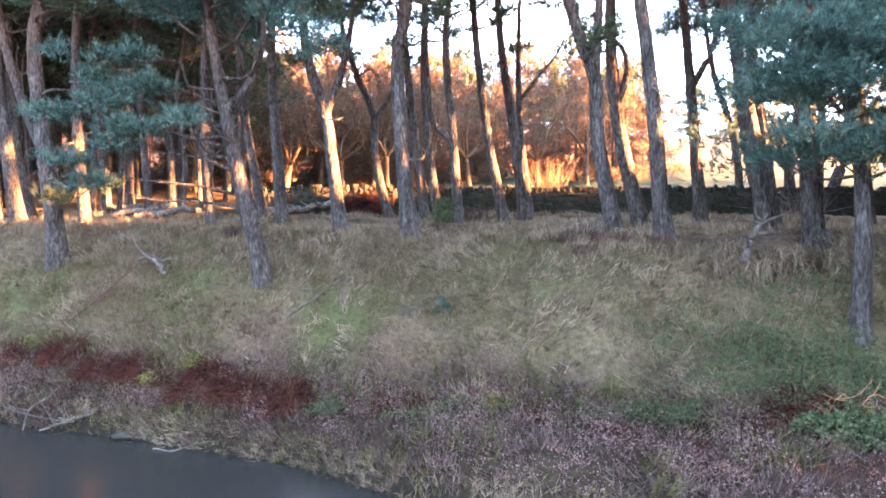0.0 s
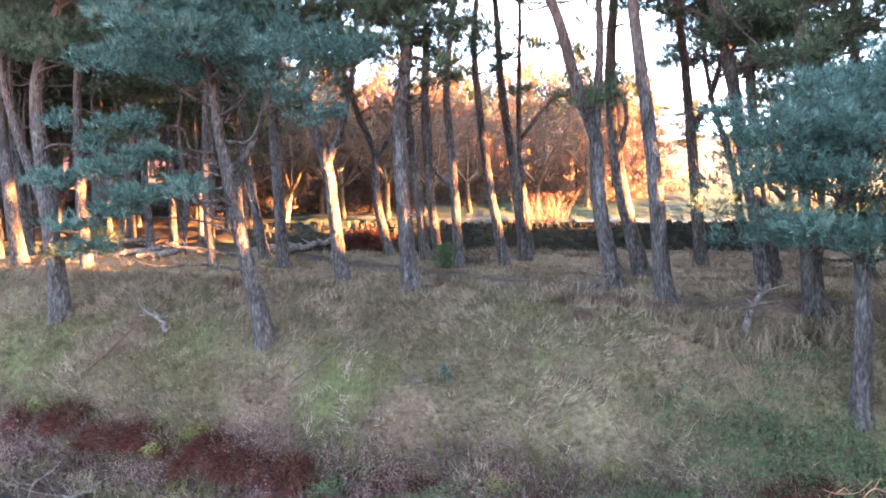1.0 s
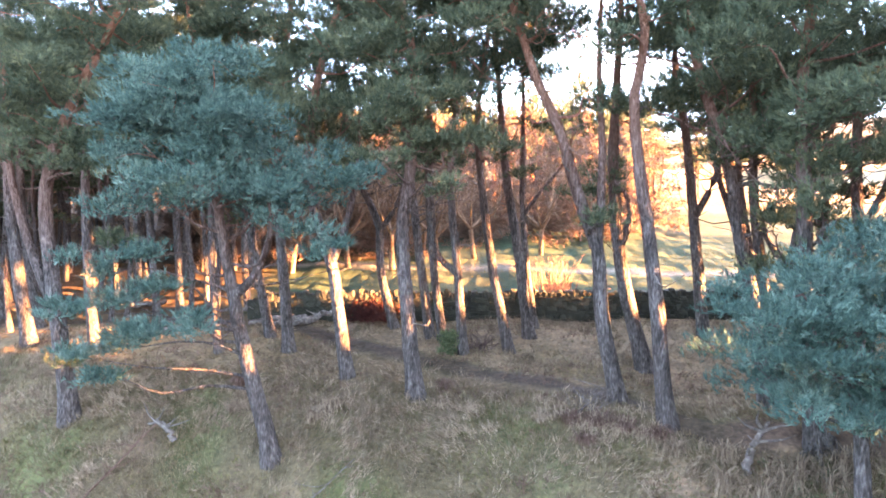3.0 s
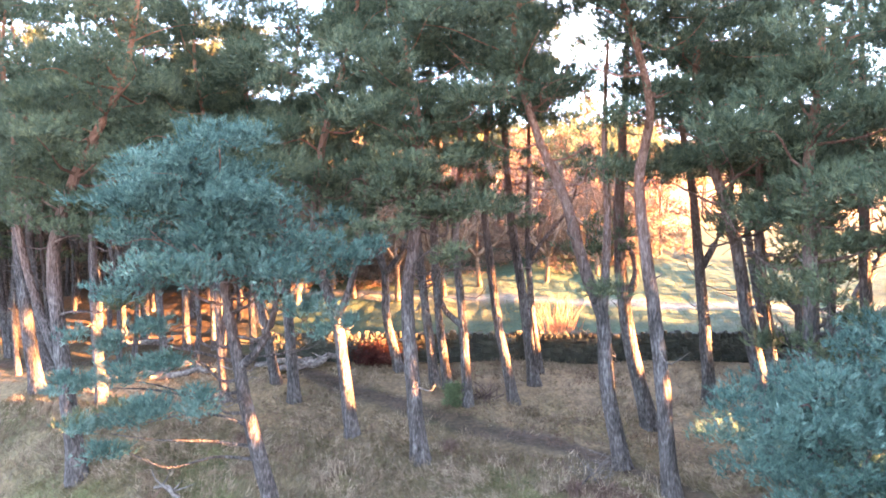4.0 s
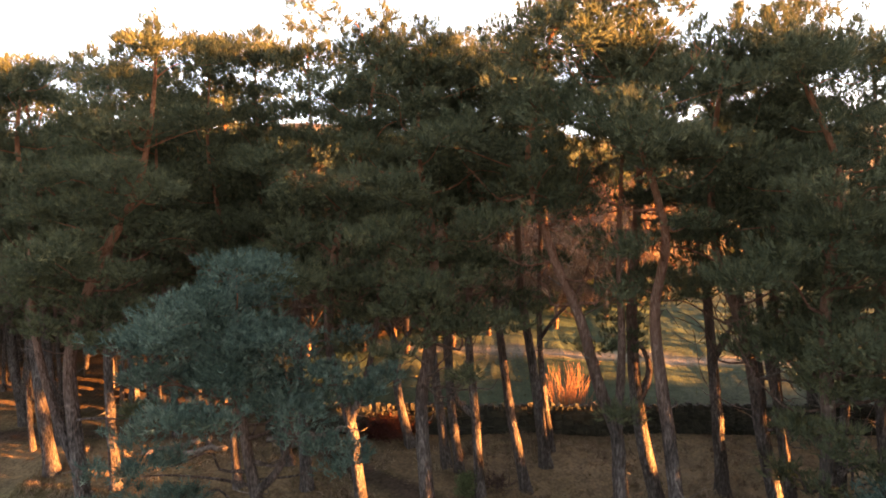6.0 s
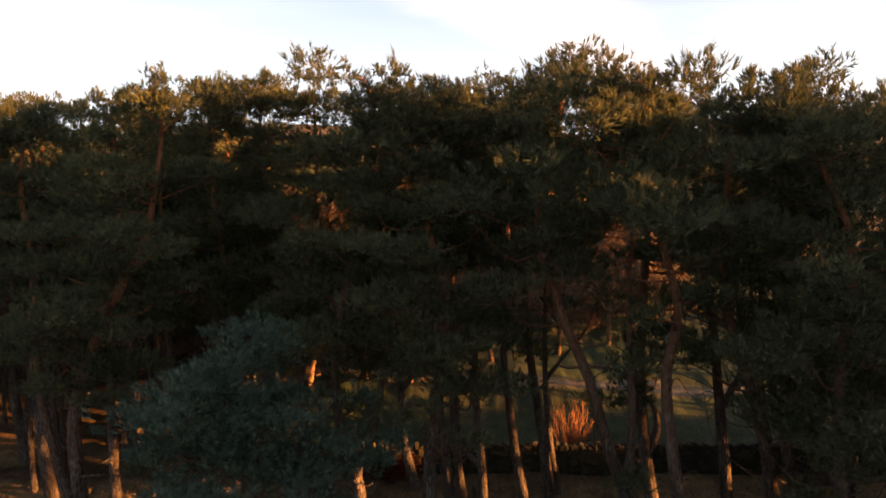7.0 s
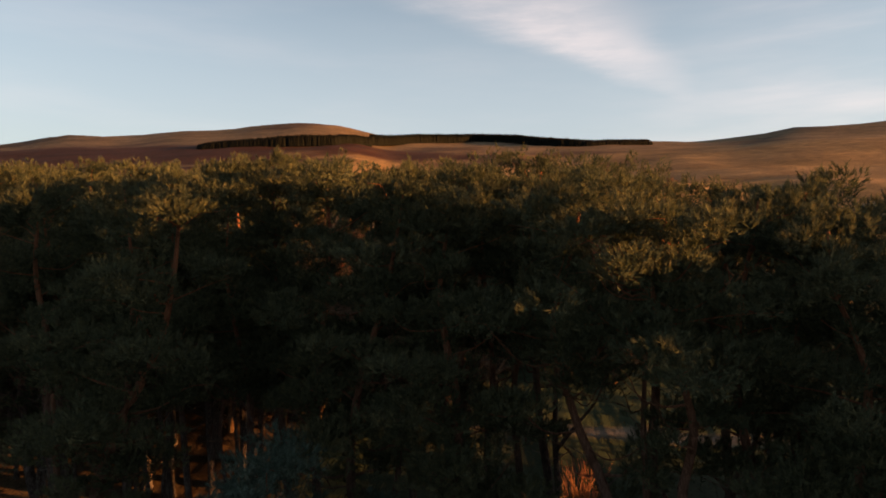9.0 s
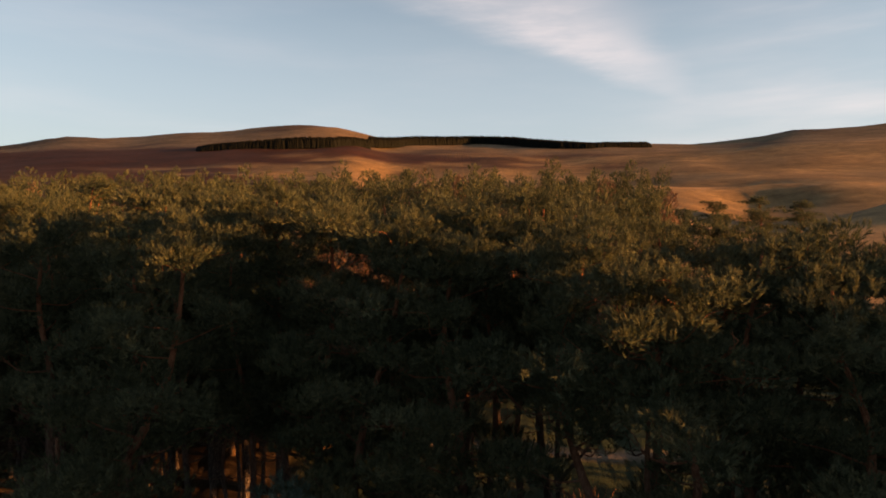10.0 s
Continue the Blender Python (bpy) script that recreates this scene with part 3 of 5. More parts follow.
TALL = "tall mature pine with furrowed grey bark and high crown"
stand(pine("pine_tree", "leaning pine on the bank with low spreading blue-green boughs",
           stem((-0.42, -0.1, 1.76), (-0.84, -0.2, 3.8), (-1.04, -0.3, 5.3), (-1.15, -0.6, 6.6), (-1.2, -1.1, 8.4)), 0.27, 6.2, 2.2, 9.9, 101, limbs=9,
           needles=M_NEEDLE_BLUE, dense=1.25, count=12, tuft=0.22, blade=0.019, stubs=6, bare=5, leaders=16,
           forks=[[(-0.9, -0.25, 4.3), (-0.25, -0.4, 5.0), (0.15, -0.5, 6.2), (0.0, -0.6, 7.6)]],
           pads=[(-2.7, -2.2, 7.7, 0.95, 0.36), (-1.2, -2.6, 6.9, 1.1, 0.34), (0.3, -1.8, 6.9, 1.0, 0.45), (1.7, -0.8, 7.2, 0.9, 0.4), (2.7, -0.5, 7.4, 0.6, 0.3), (-1.9, -2.6, 8.7, 0.95, 0.36), (-0.3, -2.2, 8.2, 1.0, 0.36),
                 (-1.3, -1.9, 9.6, 0.75, 0.4), (-2.8, -1.8, 6.5, 0.9, 0.4), (-4.4, -1.2, 4.1, 0.75, 0.26), (-3.5, -1.4, 4.3, 0.8, 0.26), (-2.3, -1.2, 4.5, 0.7, 0.25),
                 (-4.0, -1.1, 5.1, 0.6, 0.3), (-3.0, -1.3, 5.4, 0.7, 0.3), (-4.6, -1.0, 2.9, 0.6, 0.25), (-4.0, -1.2, 2.5, 0.55, 0.22), (-2.4, -1.6, 3.6, 0.8, 0.28), (-1.2, -2.0, 3.9, 0.65, 0.25), (-3.2, -1.5, 3.3, 0.7, 0.24), (0.8, -1.6, 6.1, 0.8, 0.28), (1.7, -1.3, 5.6, 0.6, 0.22)]), -4.62, 16.15)
stand(pine("pine_tree", TALL, stem((-0.26, 0, 2.69), (-0.36, 0, 5.1), (-0.2, 0, 6.2), (-0.05, 0, 9.3), (-0.6, 1.0, 13)), 0.27, 6.8, 2.8, 16.3, 102, limbs=16,
           pads=[(-0.9, -1.2, 6.6, 0.7, 0.28), (0.8, -1.0, 6.0, 0.6, 0.25), (0.2, -0.8, 7.2, 0.8, 0.3), (-0.8, -0.6, 7.7, 0.7, 0.3), (0.6, -0.9, 8.5, 0.8, 0.35), (-0.6, -0.9, 9.3, 0.9, 0.4)]), -0.92, 18.0)
stand(pine("pine_tree", "forked pine with two bare stems above the bank", stem((-0.46, 0, 2.49), (-0.6, 0, 4.4), (-1.0, 0, 5.4), (-1.46, 0, 7.15), (-2.4, 0.2, 9.5), (-3.0, 0.3, 12.0)), 0.25, 9.8, 2.3, 16.3, 103, dense=0.7,
           forks=[[(-0.6, 0, 4.4), (-0.5, 0, 6.9), (-0.55, 0.2, 9.2), (-0.4, 0.5, 12.0)]], pads=[(-0.7, -0.9, 5.0, 0.65, 0.2), (-0.6, -0.8, 8.2, 0.7, 0.3)]), 4.78, 17.2)
stand(pine("pine_tree", "dark mossy pine with a broken crooked side stem", stem((-0.77, 0, 2.59), (-1.16, 0, 4.8), (-1.25, 0.1, 7.0), (-1.1, 0.2, 10)), 0.29, 10.2, 2.8, 16.3, 104, dense=0.85, limbs=10,
           forks=[[(-1.0, 0, 4.0), (-0.62, -0.1, 5.2), (-0.85, -0.1, 5.9), (-1.2, -0.1, 6.2)]], pads=[(-0.4, -0.9, 8.4, 0.7, 0.3)]), 6.63, 20.5)
stand(pine("pine_tree", "tall pine with a pale crooked stem and orange upper bark", stem((-0.28, 0, 2.2), (-0.52, 0, 4.74), (-0.82, 0, 6.82), (-0.91, 0, 8.24), (-0.71, -0.2, 9.8), (-1.21, -0.6, 11.2), (-2.0, -1.2, 12.9)), 0.24, 11.5, 2.7, 15.2, 105, dense=0.85, limbs=13, pads=[(-1.6, -0.6, 9.6, 0.6, 0.3), (-0.2, -0.6, 10.2, 0.6, 0.3)]), 5.63, 15.7)
stand(pine("pine_tree", "stout pine with a forked stem and pale foot", stem((-0.14, 0, 1.45), (-0.5, 0, 4.84), (-0.6, 0, 7.0), (-0.1, 0, 8.8), (1.6, 0.4, 12.8)), 0.29, 7.6, 3.0, 17.5, 106,
           forks=[[(-0.4, 0, 3.4), (-1.1, 0.1, 5.0), (-1.8, 0.2, 7.5), (-2.0, 0.3, 10.5)]], pads=[(1.6, -0.8, 5.4, 0.6, 0.25), (1.7, -1.0, 2.3, 0.55, 0.3), (0.6, -1.0, 1.9, 0.5, 0.22), (-0.5, -1.0, 8.0, 0.9, 0.4), (1.0, -1.0, 7.5, 0.8, 0.4), (-1.6, -0.8, 9.3, 1.0, 0.5), (1.4, -1.0, 9.6, 1.0, 0.5), (0.2, -1.0, 10.4, 1.0, 0.5), (0.4, -1.3, 11.5, 1.0, 0.45), (1.3, -1.2, 12.6, 1.0, 0.45), (-0.6, -1.2, 12.3, 1.0, 0.45), (1.7, -1.1, 13.8, 1.0, 0.5), (0.6, -1.2, 14.2, 1.0, 0.5)]), -11.62, 18.8)
stand(pine("pine_tree", "small bushy blue-green pine low on the bank", stem((0.01, 0, 1.99), (-0.12, 0, 3.24), (-0.37, -0.1, 4.6)), 0.21, 2.9, 2.1, 6.1, 107, limbs=12,
           needles=M_NEEDLE_BLUE, dense=1.25, count=13, tuft=0.19, blade=0.016, stubs=3, bare=0,
           pads=[(-2.6, -1.0, 5.4, 0.7, 0.35), (-1.6, -1.2, 5.2, 0.8, 0.35), (-2.0, -1.0, 4.5, 0.7, 0.35), (-1.0, -1.2, 4.4, 0.8, 0.35), (-1.6, -0.8, 3.6, 0.65, 0.3), (-0.8, -1.0, 3.2, 0.6, 0.28), (0.6, -1.1, 5.2, 0.8, 0.35), (0.5, -0.8, 4.1, 0.7, 0.32)]), 7.78, 11.5)
stand(pine("pine_tree", TALL, stem((-0.26, 0, 1.97), (-0.6, 0, 4.11), (-1.04, 0, 5.5), (-1.0, 0, 9)), 0.24, 6.8, 2.8, 16.8, 108, limbs=16,
           forks=[[(-0.55, 0, 3.6), (-0.1, 0.1, 4.8), (0.3, 0.2, 6.6), (0.4, 0.3, 9.5)]], pads=[(-0.2, -1.0, 6.4, 0.7, 0.3)]), -3.22, 19.8)
stand(pine("pine_tree", TALL, stem((-0.18, 0, 2.77), (-0.36, 0, 5.62), (-0.1, -0.5, 9.5)), 0.24, 6.8, 2.9, 16.8, 109, limbs=16, pads=[(0.8, -1.0, 5.6, 0.6, 0.25), (-0.9, -0.8, 6.4, 0.7, 0.3)]), -5.86, 22.7)
stand(pine("pine_tree", TALL, stem((-0.42, 0, 2.28), (-0.83, 0, 4.24), (-1.16, 0, 6.18), (-2.2, 0.2, 10)), 0.25, 6.6, 3.0, 16.1, 110, limbs=14,
           pads=[(-0.6, -1.0, 3.7, 0.6, 0.3), (-0.2, -1.0, 4.8, 0.7, 0.35), (0.5, -1.0, 6.2, 0.9, 0.4)]), 8.79, 16.8)
stand(pine("pine_tree", TALL, stem((-0.38, 0, 2.4), (-0.68, 0, 4.95), (-0.8, 0, 9)), 0.22, 7.4, 2.8, 16.3, 111), 10.19, 19.0)
stand(pine("pine_tree", "pine with a buttressed foot and drooping lower boughs", stem((-0.17, 0, 2.01), (-0.28, 0, 4.59), (-0.5, 0.0, 8), (-0.3, 0.2, 12)), 0.25, 6.0, 2.7, 15.6, 112, limbs=15,
           pads=[(-0.4, -1.1, 4.3, 0.8, 0.4), (0.5, -1.0, 4.9, 0.9, 0.4), (-0.7, -0.9, 5.6, 0.8, 0.4), (0.2, -1.1, 3.5, 0.6, 0.3), (-0.9, -1.3, 7.4, 0.9, 0.35), (0.7, -1.2, 8.2, 0.9, 0.35), (-0.3, -1.4, 9.3, 1.0, 0.4), (-1.2, -1.0, 10.4, 0.9, 0.4), (0.6, -1.2, 11.2, 1.0, 0.4)]), 8.62, 14.33)
stand(pine("pine_tree", "tall dark red-barked pine in front of the wall", stem((-0.24, 0, 2.8), (-0.7, 0, 7.5), (-1.2, 0, 11)), 0.26, 10.6, 2.8, 16.0, 113, dense=0.85, limbs=10,
           forks=[[(-0.45, 0, 4.8), (0.2, 0, 6.0), (0.7, 0.1, 7.6), (0.6, 0.2, 10.2)]], pads=[(-1.6, -0.8, 8.8, 0.7, 0.3), (0.6, -0.6, 9.4, 0.6, 0.3)]), 9.40, 22.67)
stand(pine("pine_tree", "slender forked pine in the wood", stem((-0.24, 0, 3.51), (-0.44, 0, 6.1), (-0.3, 0, 9)), 0.20, 10.0, 2.5, 16.6, 114, dense=0.85, limbs=10,
           forks=[[(-0.2, 0, 2.9), (-0.85, 0, 3.5), (-1.1, 0, 5.2), (-1.1, 0, 8.5)]], pads=[(0.6, -0.8, 7.6, 0.6, 0.26), (-1.4, -0.5, 7.0, 0.5, 0.25)]), 0.56, 22.2)
stand(pine("pine_tree", TALL, stem((-0.52, 0, 2.46), (-0.83, 0, 4.71), (-1.15, 0, 8.15)), 0.21, 10.2, 2.5, 16.2, 115, dense=0.85, limbs=10, pads=[(-0.3, -0.8, 7.2, 0.6, 0.25), (-1.6, -0.6, 8.4, 0.7, 0.3)]), 2.29, 22.7)
stand(pine("pine_tree", TALL, stem((-0.46, 0, 3.13), (-0.92, 0, 6.0), (-1.15, 0, 8.6)), 0.25, 10.4, 2.6, 17.0, 116, dense=0.85, limbs=10, pads=[(-0.6, -0.9, 6.4, 0.55, 0.22), (0.1, -0.8, 8.2, 0.6, 0.25)]), 3.28, 24.7)
stand(pine("pine_tree", "thin bare-limbed pine near the wall", stem((-0.37, 0, 2.94), (-0.49, 0, 5.73), (-0.5, 0, 8.5)), 0.17, 9.8, 2.0, 16.0, 117, dense=0.85, limbs=10,
           forks=[[(-0.48, 0, 4.8), (0.2, 0, 5.7), (1.2, 0, 7.0), (1.6, 0, 8.2)]]), 3.68, 26.0)
stand(pine("pine_tree", "short wide-forked pine by the wall", stem((-0.59, 0, 2.28), (-0.71, 0, 4.43), (-1.4, 0, 6.0), (-2.0, 0, 8)), 0.22, 7.6, 2.6, 16.2, 118,
           forks=[[(-0.7, 0, 4.0), (0.1, 0, 5.2), (0.4, 0, 7.0), (0.3, 0, 9)]], pads=[(0.6, -0.8, 6.2, 0.7, 0.3), (-1.8, -0.6, 6.6, 0.7, 0.3)]), -2.26, 26.5)
stand(pine("pine_tree", TALL, stem((-0.33, 0, 2.37), (-0.55, 0, 4.39), (-0.9, 0, 8), (-1.5, 0, 12)), 0.22, 9.5, 2.5, 16.6, 119, pads=[(-0.9, -0.9, 6.6, 0.6, 0.25), (0.4, -0.6, 7.8, 0.6, 0.25)]), -0.68, 24.5)
stand(pine("pine_tree", TALL, stem((-0.37, 0, 2.92), (-0.52, 0, 6.0), (-0.5, 0, 9)), 0.20, 9.5, 2.5, 16.6, 120, pads=[(0.4, -0.9, 6.9, 0.55, 0.25), (-0.9, -0.6, 8.2, 0.6, 0.28)]), -0.18, 24.0)
stand(pine("pine_tree", "strongly leaning pine in the wood", stem((-0.43, 0, 1.7), (-0.75, 0, 3.73), (-1.0, 0, 7)), 0.22, 7.0, 2.5, 17.3, 121), -6.99, 24.5)
stand(pine("pine_tree", "thin pole-like young pine", stem((-0.15, 0, 1.92), (-0.22, 0, 4.03), (-0.2, 0, 8)), 0.17, 7.6, 2.2, 17.0, 122), -8.52, 22.95)
stand(pine("pine_tree", TALL, stem((-0.39, 0, 2.57), (-0.75, 0, 6.11), (-0.8, 0, 10)), 0.28, 7.6, 3.0, 16.5, 123), -16.33, 23.97)
stand(pine("pine_tree", TALL, stem((-0.44, 0, 2.45), (-0.74, 0, 5.38), (-0.7, 0, 9)), 0.24, 7.6, 2.9, 16.6, 124), -17.49, 26.42)
stand(pine("pine_tree", TALL, stem((-0.36, 0, 2.01), (-0.67, 0, 5.73), (-0.7, 0, 9)), 0.26, 7.6, 2.9, 17.2, 125), -20.81, 28.81)
stand(pine("pine_tree", "wide-forked pale pine behind the wall", stem((-0.17, 0, 2.23), (0.29, 0, 5.61), (0.36, 0, 8.7)), 0.28, 7.6, 2.9, 14.6, 126,
           forks=[[(-0.1, 0, 1.9), (-1.2, 0, 3.2), (-1.9, 0, 5.2), (-2.3, 0, 8.5)]]), 16.22, 28.9)
stand(pine("pine_tree", "dark pine that leans far over beside the wall", stem((0.5, 0, 1.63), (1.77, 0, 4.05), (3.0, 0, 7)), 0.31, 6.6, 3.0, 13.4, 127), 18.39, 29.9)
stand(pine("pine_tree", TALL, stem((-0.45, 0, 3.61), (-1.41, 0, 6.8), (-1.8, 0, 10)), 0.22, 7.8, 2.8, 14.6, 128), 14.2, 29.6)
stand(pine("pine_tree", TALL, stem((-0.81, 0, 2.85), (-1.37, 0, 6.44), (-1.5, 0, 9)), 0.24, 7.6, 2.8, 14.8, 129), 15.0, 29.2)

stand(pine("pine_tree", TALL, stem((-0.2, 0, 2.6), (-0.5, 0, 5.5), (-0.6, 0, 9)), 0.24, 8.0, 2.6, 15.8, 130), 12.7, 18.6)
stand(pine("pine_tree", TALL, stem((-0.2, 0, 2.6), (-0.3, 0, 5.5), (-0.2, 0, 9)), 0.22, 7.4, 2.8, 16.6, 131), -13.0, 22.6)

# ---- pines deeper in the wood: five kinds, copied ----
kinds = []
for i in range(5):
    lean = random.uniform(-0.6, 0.6)
    kinds.append(pine("pine_tree", "slim pine among the trunks of the wood", stem((lean * 0.4, 0, 3), (lean, 0.1, 6.5), (lean * 1.3, 0.2, 10)), 0.19 + 0.02 * i, (6.6, 5.4, 7.0, 5.0, 6.0)[i], 2.6, (16.2, 14.0, 16.8, 13.0, 17.0)[i], 200 + i,
                      limbs=12, dense=0.5, tuft=0.34, blade=0.042, count=5, stubs=4, bare=5, leaders=9))
spots = []
place = random.Random(7)
fixed = [(-12.9, 27.4), (-13.0, 30.0), (-15.5, 30.8), (-17.1, 31.7), (-12.0, 31.7), (-9.6, 29.6), (-10.6, 33.5), (-14.6, 34.5), (-19.5, 34.0), (-22.5, 31.5), (-24.5, 26.0), (-21.0, 24.0)]
for x, y in fixed:
    spots.append((x, y))
tries = 0
while len(spots) < 66 and tries < 6000:
    tries += 1
    x, y = place.uniform(-44, 24), place.uniform(27, 60)
    in_wood = x < -9 - 0.25 * (y - 28)
    if in_wood and all((x - a) ** 2 + (y - b) ** 2 > 2.9 ** 2 for a, b in spots):
        spots.append((x, y))
# all but the first stand out of view, added to shade the crowns
for x, y in [(13.5, 22.5), (15.5, 17.0), (20.5, 22.0), (23.0, 26.5), (19.5, 17.5), (25.0, 19.0)]:
    spots.append((x, y))
# unseen belt of pines added on the right to block the low sun
belt = []
while len(belt) < 24:
    y = place.uniform(6, 34)
    x = place.uniform(0.74 * y + 5.5, 0.74 * y + 14)
    if all((x - a) ** 2 + (y - b) ** 2 > 2.7 ** 2 for a, b in belt):
        belt.append((x, y))
while len(belt) < 44:
    y = place.uniform(30, 46)
    x = place.uniform(0.74 * y + 6, 0.74 * y + 22)
    if all((x - a) ** 2 + (y - b) ** 2 > 2.7 ** 2 for a, b in belt):
        belt.append((x, y))
spots += belt
shade_pine = pine("pine_tree", "unseen full-crowned pine added as a sun screen east of the wood", stem((0.1, 0, 3), (0.2, 0.1, 6.5), (0.1, 0.2, 10)), 0.22, 6.0, 2.9, 14.6, 210, limbs=11, dense=0.3, tuft=0.5, blade=0.11, count=4, stubs=3, bare=3, leaders=6)
for i, (x, y) in enumerate(spots):
    m = pose(x, y, float(ground_z(x, y)) - 0.05, 0, 0, place.uniform(0, 360))
    if i < 5:
        kinds[i].matrix_basis = m
    elif i == len(spots) - len(belt):
        shade_pine.matrix_basis = m
    elif i > len(spots) - len(belt):
        copy_thing(shade_pine, m).scale = (1, 1, place.uniform(0.76, 0.92) if y > 32 else place.uniform(0.98, 1.16))
    else:
        copy_thing(kinds[i % 5], m).scale = (1, 1, 0.78 if x > 10 else place.uniform(0.58, 1.0))

# slender crowded stems with small crowns, among the larger ones
pole = pine("pine_tree", "slender pole-like pine with a small high crown", stem((0.1, 0, 3), (-0.15, 0.1, 6.5), (0.1, 0.1, 10)), 0.13, 8.6, 1.3, 13.2, 270, limbs=6, dense=0.5, tuft=0.36, blade=0.042, count=6, stubs=8, bare=5, leaders=4)
poles = []
while len(poles) < 30:
    x, y = place.uniform(-30, -8.5), place.uniform(25.5, 42)
    if x < -8.5 - 0.3 * (y - 26) and all((x - a) ** 2 + (y - b) ** 2 > 1.5 ** 2 for a, b in poles + spots):
        poles.append((x, y))
for i, (x, y) in enumerate(poles):
    m = pose(x, y, float(ground_z(x, y)) - 0.05, place.uniform(-3, 3), place.uniform(-3, 3), place.uniform(0, 360))
    if i == 0:
        pole.matrix_basis = m
    else:
        copy_thing(pole, m).scale = (1, 1, place.uniform(0.8, 1.1))

# ---- unseen low pines up the shore, added to shade the bank ----
for i, (x, y) in enumerate([(11.2, 6.6), (16.0, 5.6), (13.4, 8.6), (20.0, 7.0)]):
    stand(pine("pine_tree", "unseen low bushy pine added up the shore to shade the bank", stem((0.1, 0, 2), (0.2, 0, 4)), 0.2, 0.5, 2.3, 7.5, 240 + i, limbs=15, needles=M_NEEDLE_BLUE, dense=0.6, tuft=0.3, blade=0.045, count=6, stubs=1, bare=0), x, y)


# taller unseen pines, added to keep the sun off the front crowns
for i, (x, y) in enumerate([(13.2, 10.2), (14.6, 13.4), (18.0, 11.0), (21.5, 13.2)]):
    stand(pine("pine_tree", "unseen tall full-crowned pine added up the shore to shade the front trees", stem((0.1, 0, 3), (0.2, 0, 7)), 0.24, 4.0, 3.0, 15.2, 250 + i, limbs=16, dense=0.6, tuft=0.34, blade=0.045, count=6, stubs=2, bare=0), x, y)

# row of low pines out of view, placed to stop sun along the floor
shade_bush = pine("pine_tree", "unseen low bushy young pine added to shade the wood floor", stem((0.1, 0, 1), (0.1, 0, 2)), 0.12, 0.2, 1.5, 2.6, 260, limbs=14, dense=0.5, tuft=0.3, blade=0.045, count=6, stubs=1, bare=0)
for i in range(15):
    y = 10.5 + 1.35 * i
    x = 0.74 * y + 5.2 + 0.9 * (i % 3)
    m = pose(x, y, float(ground_z(x, y)) - 0.05, 0, 0, 70 * i)
    if i == 0:
        shade_bush.matrix_basis = m
    else:
        copy_thing(shade_bush, m)

# ---- larches with orange autumn needles past the field ----
def larch(seed, height):
    rng = np.random.default_rng(seed)
    tree = tagged(new("larch_tree"), "larch with orange-brown autumn needles past the field", "tree", "larches past the field")
    line = curve_through([(0, 0, -0.2), (rng.normal(0, 0.2), 0, height * 0.5), (rng.normal(0, 0.2), 0, height)], 12)
    part("trunk", tube_mesh("trunk", line, np.linspace(0.12, 0.02, 12), M_BARK, 8, rng, 0.05), tree)
    shoots, ways = [], []
    for i in range(34):
        g = (i + rng.random()) / 34
        z = height * (0.04 + 0.94 * g)
        a = i * 2.399 + rng.uniform(-0.4, 0.4)
        reach = (1 - g) ** 0.8 * height * 0.30 * rng.uniform(0.7, 1.2) + 0.3
        t = rng.uniform(0.15, 1.05, int(30 + 50 * (1 - g)))
        p = np.stack([np.cos(a) * reach * t, np.sin(a) * reach * t, z - 0.12 * reach * t + 0.1 * t * t], -1) + rng.normal(0, 0.22, (len(t), 3))
        shoots.append(p)
        ways.append(unit(np.stack([np.cos(a) + 0 * t, np.sin(a) + 0 * t, 0.15 + 0 * t], -1) + rng.normal(0, 0.7, (len(t), 3))))
    part("crown", blade_mesh("crown", blades(rng, np.vstack(shoots), np.vstack(ways), 0.40, 0.055, 6, 0.7), M_LARCH), tree, "feathery orange-brown needles")
    return tree


larches = [larch(300 + i, 8.0 + i) for i in range(4)]
lspots = []
tries = 0
while len(lspots) < 30 and tries < 4000:
    tries += 1
    x, y = place.uniform(-22, 20), place.uniform(44, 64)
    if y > 47 + 0.25 * abs(x - 4) and all((x - a) ** 2 + (y - b) ** 2 > 2.6 ** 2 for a, b in lspots):
        lspots.append((x, y))
while len(lspots) < 40:
    x, y = place.uniform(-16, 0), place.uniform(42, 49)
    if all((x - a) ** 2 + (y - b) ** 2 > 2.0 ** 2 for a, b in lspots):
        lspots.append((x, y))
while len(lspots) < 54:
    x, y = place.uniform(-42, -11), place.uniform(37, 58)
    if all((x - a) ** 2 + (y - b) ** 2 > 2.4 ** 2 for a, b in lspots):
        lspots.append((x, y))
for i, (x, y) in enumerate(lspots):
    m = pose(x, y, float(ground_z(x, y)) - 0.05, 0, 0, place.uniform(0, 360))
    if i < 4:
        larches[i].matrix_basis = m
    else:
        copy_thing(larches[i % 4], m)


# ---- leafless broadleaved trees along the far side of the field ----
def joined(lines, sides=5):
    """Several tapering branches in one mesh's arrays."""
    v, f, off = [], [], 0
    for pts, rad in lines:
        a, g, c = tube(pts, rad, sides)
        v.append(a)
        f.append(np.vstack([g[:, [0, 1, 2]], g[:, [0, 2, 3]], c]) + off)
        off += len(a)
    return np.vstack(v), np.vstack(f)


